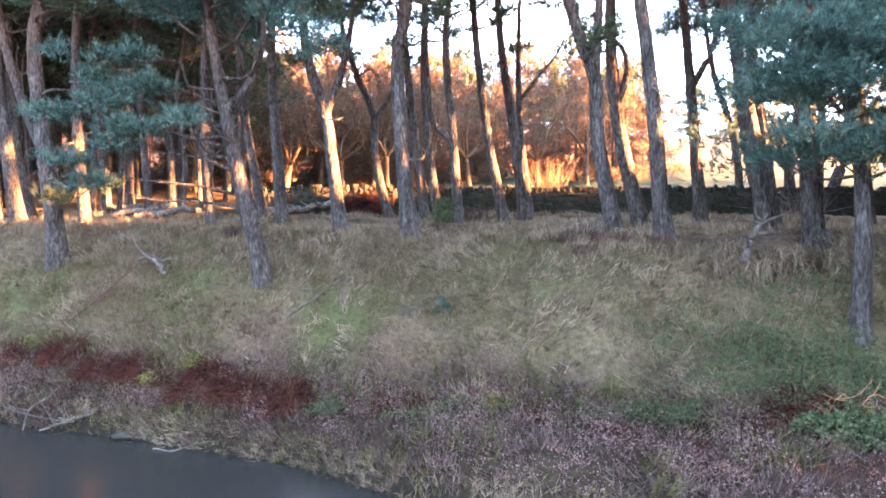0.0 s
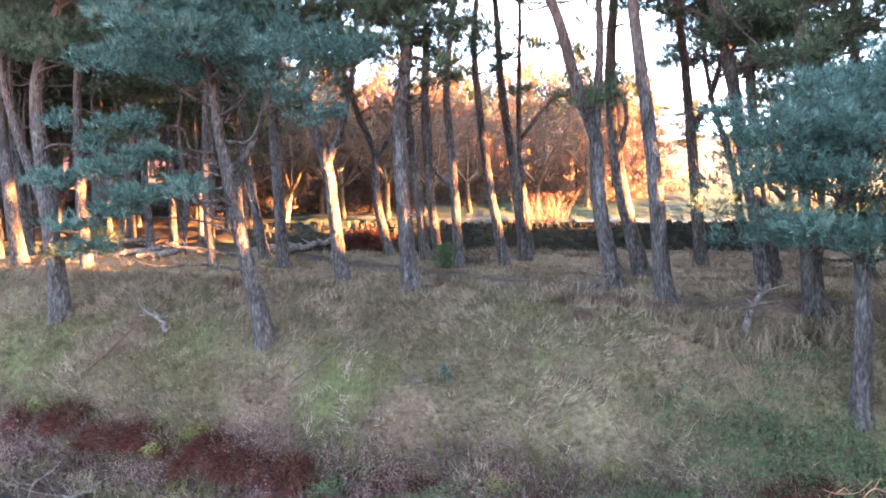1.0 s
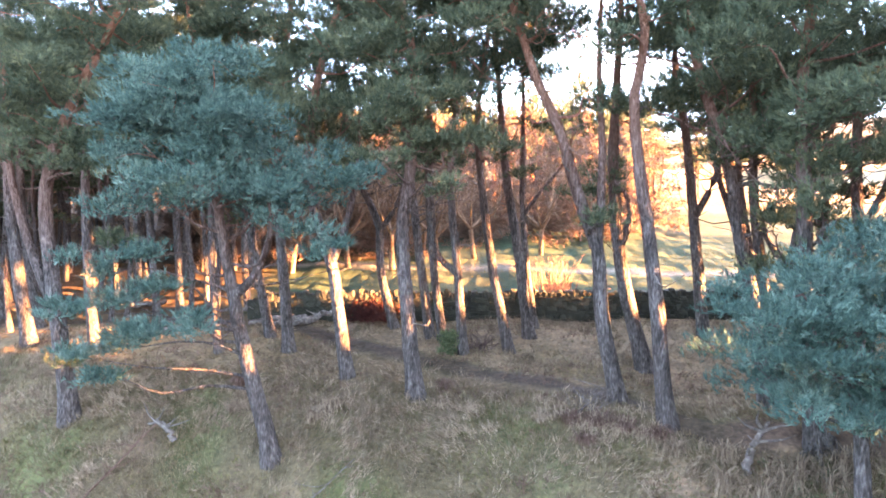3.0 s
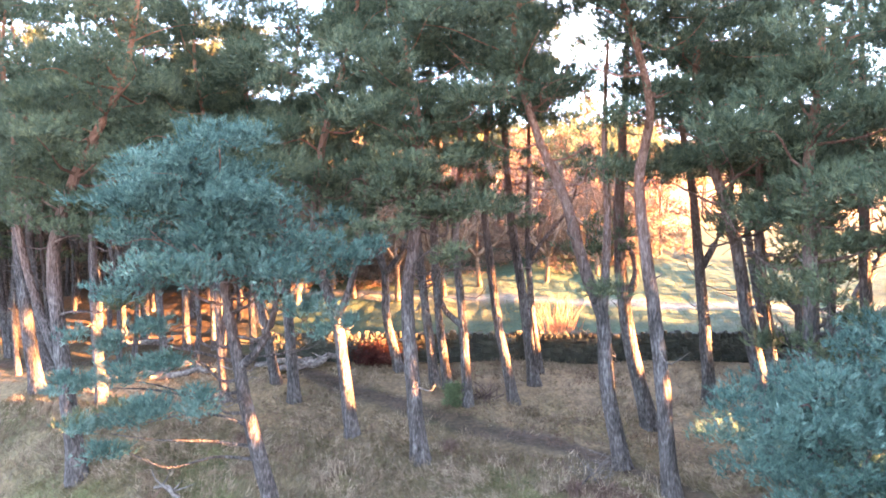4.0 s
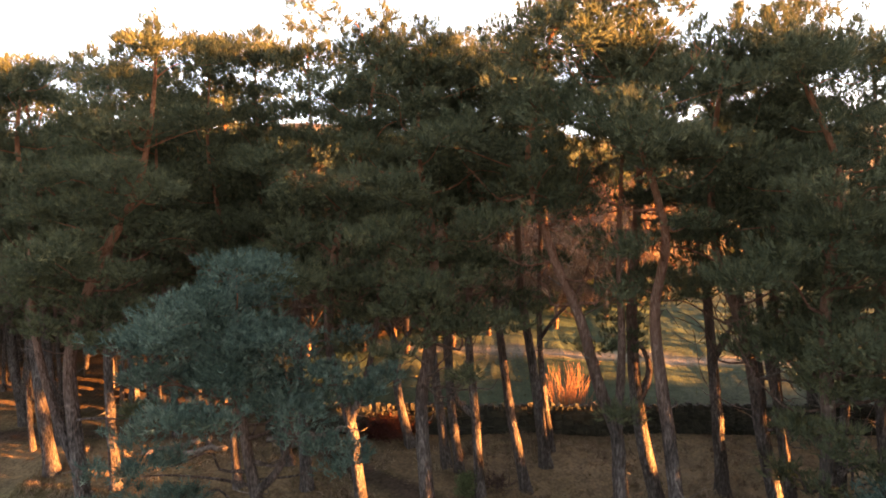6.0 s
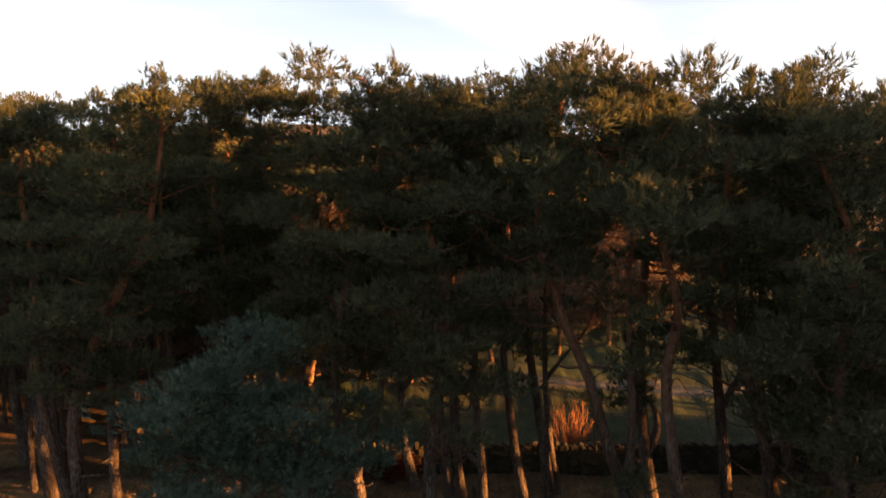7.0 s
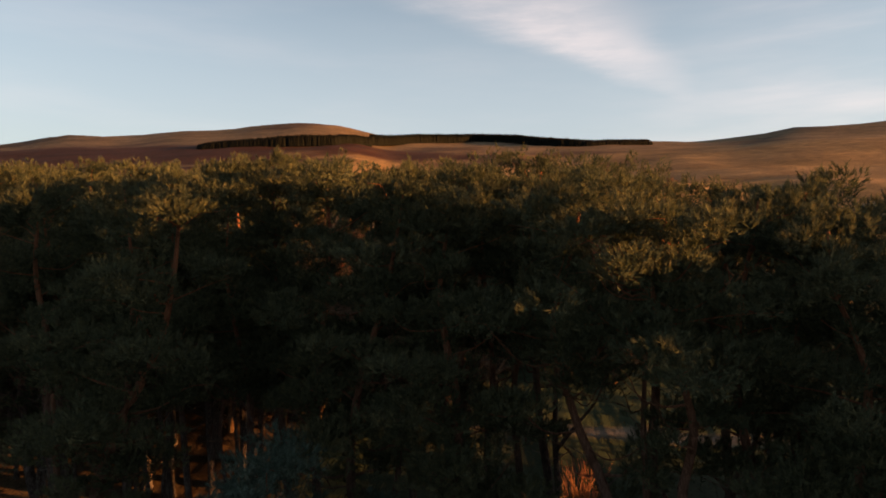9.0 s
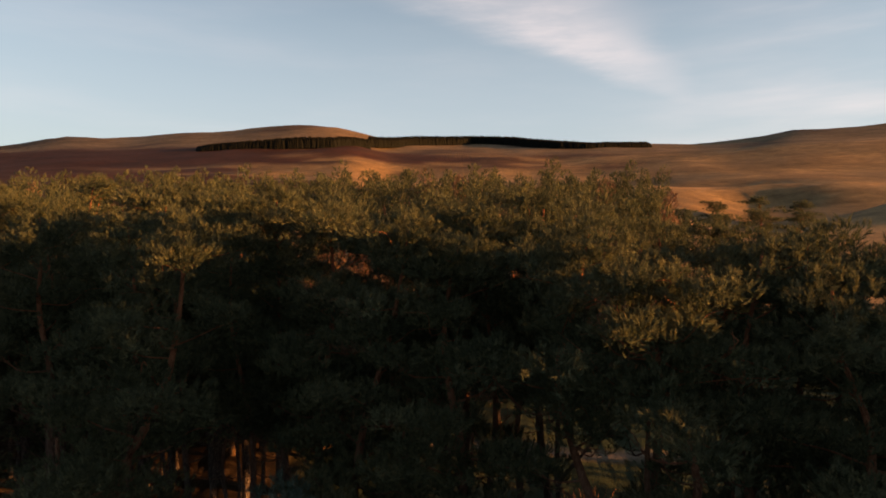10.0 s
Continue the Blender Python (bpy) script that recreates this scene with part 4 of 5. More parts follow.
def bare_tree(seed, height):
    """A short bole that forks low into crooked limbs, each with two orders of twigs."""
    rng = np.random.default_rng(seed)
    tree = tagged(new("bare_tree"), "leafless golden-brown tree with crooked spreading limbs", "tree", "bare trees past the field")
    fork = np.array([rng.normal(0, 0.2), rng.normal(0, 0.2), height * 0.24])
    part("trunk", tube_mesh("trunk", curve_through([(0, 0, -0.2), fork * np.array([0.4, 0.6, 0.5]), fork], 8), np.linspace(0.2, 0.14, 8), M_TWIG, 8, rng, 0.05), tree)
    for i in range(6):
        a = i * 1.05 + rng.uniform(-0.3, 0.3)
        out = np.array([math.cos(a), math.sin(a), 0])
        tip = fork + out * height * rng.uniform(0.18, 0.4) + np.array([0, 0, height * rng.uniform(0.4, 0.76)])
        line = curve_through([fork, fork + (tip - fork) * 0.35 + out * 0.35 + rng.normal(0, 0.25, 3), fork + (tip - fork) * 0.7 + rng.normal(0, 0.3, 3), tip], 12)
        limb = part("limb", tube_mesh("limb", line, np.linspace(0.10, 0.025, 12), M_TWIG, 6, rng, 0.05), tree)
        twigs = []
        for k in range(13):
            b = line[int(rng.integers(3, 12))]
            way = unit(out * 0.5 + rng.normal(0, 0.7, 3) + np.array([0, 0, 0.5]))
            e = b + way * rng.uniform(0.8, 1.9)
            q = curve_through([b, (b + e) / 2 + rng.normal(0, 0.15, 3), e], 6)
            twigs.append((q, np.linspace(0.030, 0.012, 6)))
            for n in range(5):
                c = q[int(rng.integers(1, 6))]
                w = unit(way + rng.normal(0, 0.8, 3))
                twigs.append((np.stack([c, c + w * 0.35 + rng.normal(0, 0.05, 3), c + w * rng.uniform(0.5, 0.9)]), np.array([0.016, 0.012, 0.008])))
        part("twig_spray", mesh_of("twig_spray", *joined(twigs, 4), M_TWIG, True), limb, "fine golden-brown twigs")
    return tree


bares = [bare_tree(330 + i, 7.5 + i) for i in range(3)]
bspots = [(-9.5, 37.5), (-6.2, 38.6), (-3.4, 37.8), (-0.6, 39.6), (-12.2, 39.5), (-8.0, 41.0), (-4.6, 41.4), (1.8, 41.8), (-14.8, 37.4), (6.5, 43.5), (-1.8, 43.0), (10.5, 45.5)]
for i, (x, y) in enumerate(bspots):
    m = pose(x, y, float(ground_z(x, y)) - 0.05, 0, 0, 67 * i)
    if i < 3:
        bares[i].matrix_basis = m
    else:
        copy_thing(bares[i % 3], m)

# pines on the slope past the field
for i, (x, y) in enumerate([(28.5, 84.0), (32.0, 80.5), (34.5, 86.0), (38.0, 82.0), (41.0, 87.5), (44.5, 84.0), (25.0, 88.0), (47.5, 90.0)]):
    copy_thing(kinds[i % 5], pose(x, y, float(ground_z(x, y)) - 0.05, 0, 0, 50 * i)).scale = (1, 1, (0.62, 0.72, 0.66, 0.8, 0.7)[i % 5])


# ---- the far part of the wood, up the slope ----
def far_wood(name, label, count, area, mat, height, wide, seed, shoots_each=240, blade=0.13, tuft=0.75):
    rng = np.random.default_rng(seed)
    v, tv, tf, off = [], [], [], 0
    got, k = [], 0
    while len(got) < count and k < 60000:
        k += 1
        x, y = rng.uniform(-150, 75), rng.uniform(56, 172)
        if area(x, y) and all((x - a) ** 2 + (y - b) ** 2 > 4.0 ** 2 for a, b in got[-160:]):
            got.append((x, y))
    for x, y in got:
        h, w = height * rng.uniform(0.55, 1.15), wide * rng.uniform(0.75, 1.15)
        g = float(ground_z(x, y))
        n = int(shoots_each * rng.uniform(0.8, 1.2))
        humps = rng.normal(0, 1, (7, 3)) * np.array([0.45 * w, 0.45 * w, 0.10 * h]) + np.array([0, 0, 0.72 * h])
        humps[0] = (0, 0, 0.86 * h)
        pick = rng.integers(0, 7, n)
        p = unit(rng.normal(0, 1, (n, 3)))
        p[:, 2] = np.abs(p[:, 2]) * 1.3 - 0.3
        at = humps[pick] + p * np.array([0.52 * w, 0.52 * w, 0.13 * h]) + np.array([x, y, g])
        v.append(blades(rng, at, unit(p * np.array([0.5, 0.5, 0.3]) + np.array([0, 0, 0.8]) + rng.normal(0, 0.2, (n, 3))), tuft, blade, 4, 0.3))
        a, f, c = tube([(x, y, g - 0.2), (x + rng.normal(0, 0.3), y, g + h * 0.4), (x, y, g + h * 0.7)], [0.2, 0.16, 0.05], 5)
        tv.append(a)
        tf.append(np.vstack([f[:, [0, 1, 2]], f[:, [0, 2, 3]], c]) + off)
        off += len(a)
    wood = tagged(new(name), label, "trees", kind="stuff")
    part("crowns", blade_mesh("crowns", np.vstack(v), mat), wood)
    part("trunks", mesh_of("trunks", np.vstack(tv), np.vstack(tf), M_BARK, True), wood)


def wood_edge(x, y):
    return y < 150 - 0.35 * max(0, x + 20) - 0.002 * x * x and x < 0.30 * y + 4 and x > -0.95 * y


far_wood("pine_wood", "dense dark pine wood that covers the slope", 400, lambda x, y: wood_edge(x, y) and y > 60, M_NEEDLE, 13.0, 1.9, 41)
far_wood("larch_wood", "scattered rust-orange larches in the pine wood", 16, lambda x, y: wood_edge(x, y) and y > 66, M_LARCH, 12.5, 1.7, 42)

# ---- the plantation on the skyline ----
rng = np.random.default_rng(51)
pv, pf, off = [], [], 0
for i in range(7000):
    az = rng.uniform(-0.42, 0.306)
    back = rng.random() ** 1.5
    if az < -0.143:                              # the lower strip in the hollow below the summit
        far = np.interp(az, [-0.42, -0.29, -0.2, -0.143], [925, 928, 945, 1075]) + 45 * back
        tall = np.interp(az, [-0.42, -0.40, -0.29, -0.143], [4, 8, 13, 14])
    else:
        far = np.interp(az, [-0.143, -0.065, 0.025, 0.089, 0.125, 0.16, 0.21, 0.306], [1150, 1320, 1440, 1400, 1305, 1245, 1235, 1285]) + 60 * back
        tall = np.interp(az, [-0.143, -0.065, 0.025, 0.1, 0.16, 0.205, 0.215, 0.30, 0.306], [16, 18, 17, 18, 15, 10, 9, 9, 5])
    x, y = az * far, far
    g, h, w = float(ground_z(x, y)) - 1, tall * rng.uniform(0.92, 1.1) + 1, 4.6
    a = np.arange(6) * np.pi / 3 + rng.uniform(0, 1)
    for lo, hi, ww in ((0.0, 0.75, 1.0), (0.35, 1.0, 0.7)):
        ring = np.stack([x + np.cos(a) * w * ww, y + np.sin(a) * w * ww, np.full(6, g + h * lo) + rng.normal(0, 0.4, 6)], -1)
        pv.append(np.vstack([ring, [[x, y, g + h * hi]]]))
        pf.append(np.stack([np.arange(6), (np.arange(6) + 1) % 6, np.full(6, 6)], -1) + off)
        off += 7
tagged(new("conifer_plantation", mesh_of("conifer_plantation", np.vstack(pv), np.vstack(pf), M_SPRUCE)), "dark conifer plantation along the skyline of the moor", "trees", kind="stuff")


# ---- grass and weeds on the bank and the wood floor ----
def cover(name, label, mat, n, inside, length, width, count, seed, lean=0.35, spread=0.4, lift=0.0, box=(-17, 15, 8, 30), clump=1, size=0.07):
    rng = np.random.default_rng(seed)
    x, y = np.repeat(rng.uniform(box[0], box[1], n // clump), clump), np.repeat(rng.uniform(box[2], box[3], n // clump), clump)
    s = y - (10.6 - 0.30 * x)
    e = shore_gap(x, y)
    keep = (e > -0.06) & (np.repeat(rng.random(n // clump), clump) < inside(x, y, s))
    lay = np.repeat(rng.normal(0, 0.55, (n // clump, 3)), clump, 0)[keep] if clump > 1 else 0
    x, y, e = x[keep], y[keep], e[keep]
    if clump > 1:
        x, y = x + rng.normal(0, size, len(x)), y + rng.normal(0, size, len(x))
    on = np.clip((e - 0.2) / 1.0, 0, 1)
    z = ground_z(x, y) + on * (0.07 * wavy(x, y, 2.2, 1) + 0.04 * wavy(x, y, 6.0, 2) + 0.10 * wavy(x, y, 0.7, 3)) - 0.03 + lift * rng.random(len(x))
    comb = np.stack([wavy(x, y, 0.8, seed), wavy(x, y, 0.9, seed + 1), np.zeros(len(x))], -1) * lean
    way = unit(np.array([0, 0, 1.0]) + comb + lay + rng.normal(0, 0.4, (len(x), 3)))
    v = blades(rng, np.stack([x, y, z], -1), way, length * rng.uniform(0.6, 1.3, len(x)), width, count, spread)
    tagged(new(name, blade_mesh(name, v, mat)), label, "plants", kind="stuff")


def patches(x, y, k, seed, a, b):
    return soft_step(wavy(x, y, k, seed), a, b)


def off_path(x, y):
    return soft_step(np.abs(y - np.interp(x, [-8, -4.7, -0.15, 3.3, 5.8, 6.9, 14], [27.5, 24.5, 21.0, 18.9, 16.0, 15.0, 13.5])), 0.4, 1.1)


def under_wall(y):
    return y < 27.6


def leaves(rng, at, way, length, width):
    """Small pointed leaves, each a folded diamond along way."""
    n = len(at)
    side = unit(np.cross(way, rng.normal(0, 1, (n, 3))))
    up = np.cross(side, way)
    ln = length * rng.uniform(0.6, 1.3, (n, 1))
    w = width * rng.uniform(0.7, 1.2, (n, 1)) / 2
    v = np.stack([at, at + way * ln * 0.45 + side * w + up * w * 0.4, at + way * ln, at + way * ln * 0.45 - side * w + up * w * 0.4], 1).reshape(-1, 3)
    k = np.arange(n)[:, None] * 4
    return v, np.vstack([k + np.array([[0, 1, 2]]), k + np.array([[0, 2, 3]])])


def land(x, y):
    e = np.clip((shore_gap(x, y) - 0.2) / 1.0, 0, 1)
    return ground_z(x, y) + e * (0.07 * wavy(x, y, 2.2, 1) + 0.04 * wavy(x, y, 6.0, 2) + 0.10 * wavy(x, y, 0.7, 3))


def bank_part(s, a, b):
    return soft_step(s, a - 0.4, a + 0.4) * (1 - soft_step(s, b - 0.7, b + 0.7))


cover("turf", "short dense matted turf of mixed brown and green blades", M_TURF, 640000, lambda x, y, s: bank_part(s, 0.9, 8.0) * (0.45 + 0.55 * patches(x, y, 2.6, 61, -0.5, 0.3)) * off_path(x, y) * under_wall(y), 0.17, 0.020, 1, 60, lean=1.1, spread=0.35)
cover("dry_grass", "matted straw-coloured winter grass combed down the bank", M_STRAW, 150000, lambda x, y, s: bank_part(s, 1.0, 7.4) * (0.10 + 0.8 * np.clip(patches(x, y, 1.5, 12, 0.0, 0.7) + 0.6 * bank_part(s, 4.8, 7.0), 0, 1)) * off_path(x, y) * under_wall(y), 0.34, 0.015, 4, 61, lean=1.6, spread=0.3, clump=12, size=0.10)
cover("green_grass", "short mossy green grass on the bank", M_GREEN, 120000, lambda x, y, s: bank_part(s, 1.0, 7.0) * patches(x, y, 1.1, 11, -0.1, 0.6) * off_path(x, y) * under_wall(y), 0.15, 0.019, 3, 63, lean=1.0, spread=0.4, clump=10, size=0.09)
cover("moss", "yellow-green moss patches among the grass", M_MOSS, 50000, lambda x, y, s: bank_part(s, 1.6, 6.4) * patches(x, y, 1.7, 37, 0.15, 0.7), 0.09, 0.02, 3, 66, lean=0.8, spread=0.7, clump=8, size=0.08)
cover("thin_grass", "short thin brown grass on the wood floor", M_TURF, 60000, lambda x, y, s: soft_step(s, 7, 9) * (0.25 + 0.75 * patches(x, y, 0.7, 34, -0.3, 0.5)) * off_path(x, y) * under_wall(y), 0.14, 0.022, 3, 64, lean=1.4, spread=0.4, clump=6, size=0.12)
cover("brown_grass", "reddish-brown dead grass in patches on the bank", M_RUSTY, 150000, lambda x, y, s: bank_part(s, 1.2, 7.8) * (0.12 + 0.8 * patches(x, y, 1.2, 39, 0.0, 0.6)) * off_path(x, y) * under_wall(y), 0.2, 0.018, 2, 75, lean=1.2, spread=0.35, clump=9, size=0.10)
cover("straw_tussocks", "pale straw tufts on the wood floor", M_STRAW, 70000, lambda x, y, s: soft_step(s, 6.2, 7.6) * (0.12 + 0.8 * patches(x, y, 1.1, 43, 0.0, 0.6)) * off_path(x, y) * under_wall(y), 0.28, 0.018, 4, 76, lean=1.2, spread=0.4, clump=10, size=0.12)
cover("leaf_litter", "reddish-brown needle litter and dead stalks under the pines", M_RUSTY, 60000, lambda x, y, s: soft_step(s, 6.4, 8) * patches(x, y, 0.9, 47, -0.2, 0.5) * under_wall(y), 0.15, 0.022, 2, 79, lean=1.6, spread=0.5, clump=8, size=0.14)
cover("green_rushes", "green rush tufts between the seeding weeds", M_GREEN, 40000, lambda x, y, s: (1 - soft_step(s, 1.8, 2.6)) * soft_step(shore_gap(x, y), 0.1, 0.4) * patches(x, y, 1.9, 45, 0.2, 0.6), 0.36, 0.016, 5, 77, lean=0.6, spread=0.35, box=(-17, 13, 5.5, 17), clump=8, size=0.08)
cover("withered_stems", "tangle of withered grey-brown stems along the water", M_WITHER, 100000, lambda x, y, s: (1 - soft_step(s, 1.2, 2.4)) * soft_step(shore_gap(x, y), -0.1, 0.15) * (0.25 + 0.75 * patches(x, y, 2.1, 69, -0.3, 0.3)), 0.34, 0.015, 3, 68, lean=0.7, spread=0.5, box=(-17, 13, 5.5, 17), clump=10, size=0.10)

# plants in seed: clusters of tiny pale heads on the withered stems
rng = np.random.default_rng(65)
px, py = rng.uniform(-17, 13, 14000), rng.uniform(5.5, 17, 14000)
ps = py - (10.6 - 0.30 * px)
keep = (shore_gap(px, py) > 0.25) & (rng.random(14000) < (1 - soft_step(ps, 1.6, 2.6)) * (0.12 + 0.88 * patches(px, py, 1.7, 21, -0.3, 0.4)))
px, py = px[keep], py[keep]
head = np.repeat(np.stack([px, py, land(px, py) + rng.uniform(0.20, 0.50, len(px))], -1), 18, 0)
head = head + rng.normal(0, 1, head.shape) * np.array([0.10, 0.10, 0.07])
sv, sf = leaves(rng, head, unit(rng.normal(0, 1, head.shape)), 0.032, 0.027)
tagged(new("seed_heads", mesh_of("seed_heads", sv, sf, M_SEED)), "tiny pinkish-brown seed heads of withered weeds", "plants", kind="stuff")


def bracken(x, y, r, h, n, seed):
    """A mound of dead fronds that arch over from its top."""
    rng = np.random.default_rng(seed)
    a = rng.uniform(0, 2 * np.pi, n)
    u = np.sqrt(rng.random(n))
    c, d = np.cos(a), np.sin(a)
    out = np.stack([c, d, 0 * a], -1)
    at = out * (u * r)[:, None] + np.array([0, 0, 1.0]) * (h * (1 - u ** 2.2) * rng.uniform(0.3, 1.1, n) * (1 + 0.35 * np.sin(a * 3 + seed)))[:, None]
    way = unit(out * (0.35 + 0.7 * u)[:, None] + np.array([0, 0, 1.0]) * (0.55 - 1.3 * u)[:, None] + rng.normal(0, 0.35, (n, 3)))
    ob = tagged(new("bracken_clump", blade_mesh("bracken_clump", blades(rng, at, way, 0.36, 0.019, 3, 0.45), M_RUST)), "arching mound of maroon dead bracken on the bank", "plants", "bracken on the bank")
    ob.location = (x, y, float(land(np.array([x]), np.array([y]))[0]) - 0.04)


for i, (x, y, r, h) in enumerate([(-10.4, 15.2, 0.35, 0.3), (-9.1, 15.05, 0.5, 0.42), (-8.0, 14.55, 0.5, 0.3), (-7.0, 14.3, 0.45, 0.36), (-5.5, 13.3, 0.32, 0.3), (-5.05, 13.5, 0.5, 0.5), (-4.5, 13.0, 0.4, 0.4),
                                  (-3.95, 12.9, 0.45, 0.45), (-3.15, 12.6, 0.55, 0.52), (-1.05, 11.9, 0.4, 0.28), (-0.45, 11.75, 0.4, 0.26), (0.5, 11.5, 0.3, 0.2), (1.5, 11.0, 0.22, 0.2), (-1.8, 12.1, 0.25, 0.2), (-6.3, 13.9, 0.3, 0.25), (-2.3, 12.2, 0.3, 0.3), (5.75, 10.5, 0.3, 0.3), (6.15, 10.6, 0.3, 0.28), (5.3, 10.3, 0.25, 0.2), (6.6, 10.5, 0.25, 0.2), (2.75, 10.4, 0.25, 0.3), (4.0, 9.9, 0.2, 0.2)]):
    bracken(x, y, r * 1.0, h * 0.65, int(480 * (r / 0.4) ** 2), 400 + i)


def weed_bed(name, label, spots, mat, leaf, wide, seed, high=0.28):
    """Low leafy weeds: spots are (x, y, half width, half depth, leaf count)."""
    rng = np.random.default_rng(seed)
    at = []
    for x, y, a, b, n in spots:
        m = n // 14
        qx, qy = x + rng.normal(0, a * 0.55, m), y + rng.normal(0, b * 0.55, m)
        top = land(qx, qy) + rng.uniform(0.05, high, m)
        q = np.repeat(np.stack([qx, qy, top], -1), 14, 0)
        at.append(q + rng.normal(0, 1, q.shape) * np.array([0.07, 0.07, 0.05]))
    at = np.vstack(at)
    v, f = leaves(rng, at, unit(rng.normal(0, 1, at.shape) + np.array([0, -0.2, 0.5])), leaf, wide)
    return tagged(new(name, mesh_of(name, v, f, mat)), label, "plants", kind="stuff")


weed_bed("green_weeds", "low leafy green weeds on the damp bank", [(5.6, 11.4, 1.2, 0.6, 3200), (6.6, 10.95, 1.2, 0.6, 4200), (7.6, 10.5, 1.0, 0.6, 3200), (7.0, 12.4, 1.4, 0.9, 2000), (3.0, 10.8, 0.6, 0.2, 1800), (3.8, 10.7, 0.6, 0.2, 1800), (-2.2, 11.9, 0.4, 0.2, 900),
                        (0.0, 11.2, 1.0, 0.3, 1500), (9.0, 9.6, 1.2, 0.8, 2000), (4.6, 12.2, 0.9, 0.7, 1000)], M_NETTLE, 0.060, 0.032, 69)
weed_bed("bramble_leaves", "dark green bramble leaves above the water", [(6.2, 9.75, 0.7, 0.35, 1500), (7.0, 9.6, 0.7, 0.4, 1900), (8.0, 9.0, 0.8, 0.5, 1700)], M_NETTLE, 0.085, 0.060, 70, 0.4)
weed_bed("yellow_leaves", "small yellow-green leaves on a bramble", [(6.95, 9.95, 0.22, 0.12, 260), (0.95, 11.4, 0.18, 0.1, 260), (-6.5, 13.6, 0.2, 0.1, 260), (-10.2, 15.35, 0.3, 0.1, 300), (-5.65, 13.85, 0.4, 0.15, 420)], M_MOSS, 0.065, 0.04, 74, 0.3)
cover("rushes", "pale dead tussocks that hang over the water's edge", M_STRAW, 60000, lambda x, y, s: (1 - soft_step(shore_gap(x, y), 0.25, 0.7)) * (0.45 + 0.55 * patches(x, y, 2.0, 31, -0.3, 0.5)), 0.26, 0.010, 9, 71, lean=1.3, spread=0.5, box=(-16, 10, 5.0, 17))
cover("water_weeds", "trailing green weeds along the water's edge", M_GREEN, 45000, lambda x, y, s: (1 - soft_step(shore_gap(x, y), 0.25, 0.9)) * (0.3 + 0.7 * patches(x, y, 1.6, 35, -0.5, 0.4)), 0.2, 0.016, 6, 72, lean=1.2, spread=0.6, box=(-16, 10, 5.0, 17))
cover("field_grass", "pale grazed grass of the field past the wall", M_GREEN, 15000, lambda x, y, s: (y > 28.8) * (x > -8) * (0.2 + 0.5 * patches(x, y, 0.3, 14, -0.2, 0.8)), 0.09, 0.04, 3, 73, box=(-10, 26, 28.8, 44))


def twiggy(name, label, category, x, y, wide, high, n, r, seed, mat, lean=0.0):
    """A small heap or bush of thin crooked twigs."""
    rng = np.random.default_rng(seed)
    v, f, off = [], [], 0
    for i in range(n):
        a = np.array([rng.normal(0, wide * 0.35), rng.normal(0, wide * 0.3), 0.0])
        b = a + np.array([rng.normal(lean, wide * 0.6), rng.normal(0, wide * 0.4), high * rng.uniform(0.3, 1.1)])
        q = curve_through([a, (a + b) / 2 + rng.normal(0, 0.12 * wide, 3), b], 5)
        p, g, c = tube(q, np.linspace(r, r * 0.35, 5), 4)
        v.append(p)
        f.append(np.vstack([g[:, [0, 1, 2]], g[:, [0, 2, 3]], c]) + off)
        off += len(p)
    ob = tagged(new(name, mesh_of(name, np.vstack(v), np.vstack(f), mat, True)), label, category)
    ob.location = (x, y, float(land(np.array([x]), np.array([y]))[0]) - 0.05)
    return ob


twiggy("brushwood", "small heap of grey brushwood on the grass bank", "branches", -0.7, 14.2, 0.45, 0.2, 34, 0.010, 81, M_DEAD)
twiggy("brushwood", "dark heap of brushwood on the wood floor", "branches", 1.05, 22.9, 0.8, 0.7, 70, 0.016, 82, M_WITHER)
twiggy("brushwood", "tangle of dead twigs at the top of the bank", "branches", 3.9, 16.7, 0.7, 0.6, 60, 0.010, 83, M_DEAD)
twiggy("brushwood", "pile of dead brush beside the wall", "branches", 15.3, 26.8, 1.3, 1.1, 110, 0.018, 84, M_DEAD)
twiggy("dead_sapling", "orange-brown dead sapling behind the wall", "bush", 4.9, 29.7, 1.1, 2.6, 120, 0.016, 85, M_BRAMBLE)
twiggy("bramble_bush", "bare rust-coloured bramble stems above the water", "bush", 6.6, 10.25, 0.5, 0.4, 26, 0.008, 86, M_BRAMBLE)
twiggy("dead_twigs", "grey twigs hanging over the water's edge", "branches", -5.9, 12.35, 0.5, 0.25, 40, 0.009, 87, M_DEAD)
weed_bed("green_shrub", "small green shrub on the wood floor", [(0.0, 22.2, 0.35, 0.3, 1600)], M_NETTLE, 0.09, 0.05, 88, 0.8)
seedling = tagged(new("young_conifer"), "young bluish conifer seedling in the grass", "sapling")
seedling.location = (0.0, 14.0, float(land(np.array([0.0]), np.array([14.0]))[0]))
part("stem", tube_mesh("stem", [(0, 0, -0.05), (0.01, 0, 0.2), (0.0, 0.01, 0.42)], [0.012, 0.009, 0.004], M_BARK, 6), seedling)
rng = np.random.default_rng(89)
sh = rng.random((90, 1))
sa = unit(rng.normal(0, 1, (90, 3)) * np.array([1, 1, 0.2]))
part("needles", blade_mesh("needles", blades(rng, sa * (1 - sh) * 0.14 + np.array([0, 0, 1.0]) * (0.06 + 0.36 * sh), unit(sa + np.array([0, 0, 0.7])), 0.10, 0.010, 9, 0.4), M_NEEDLE_BLUE), seedling)


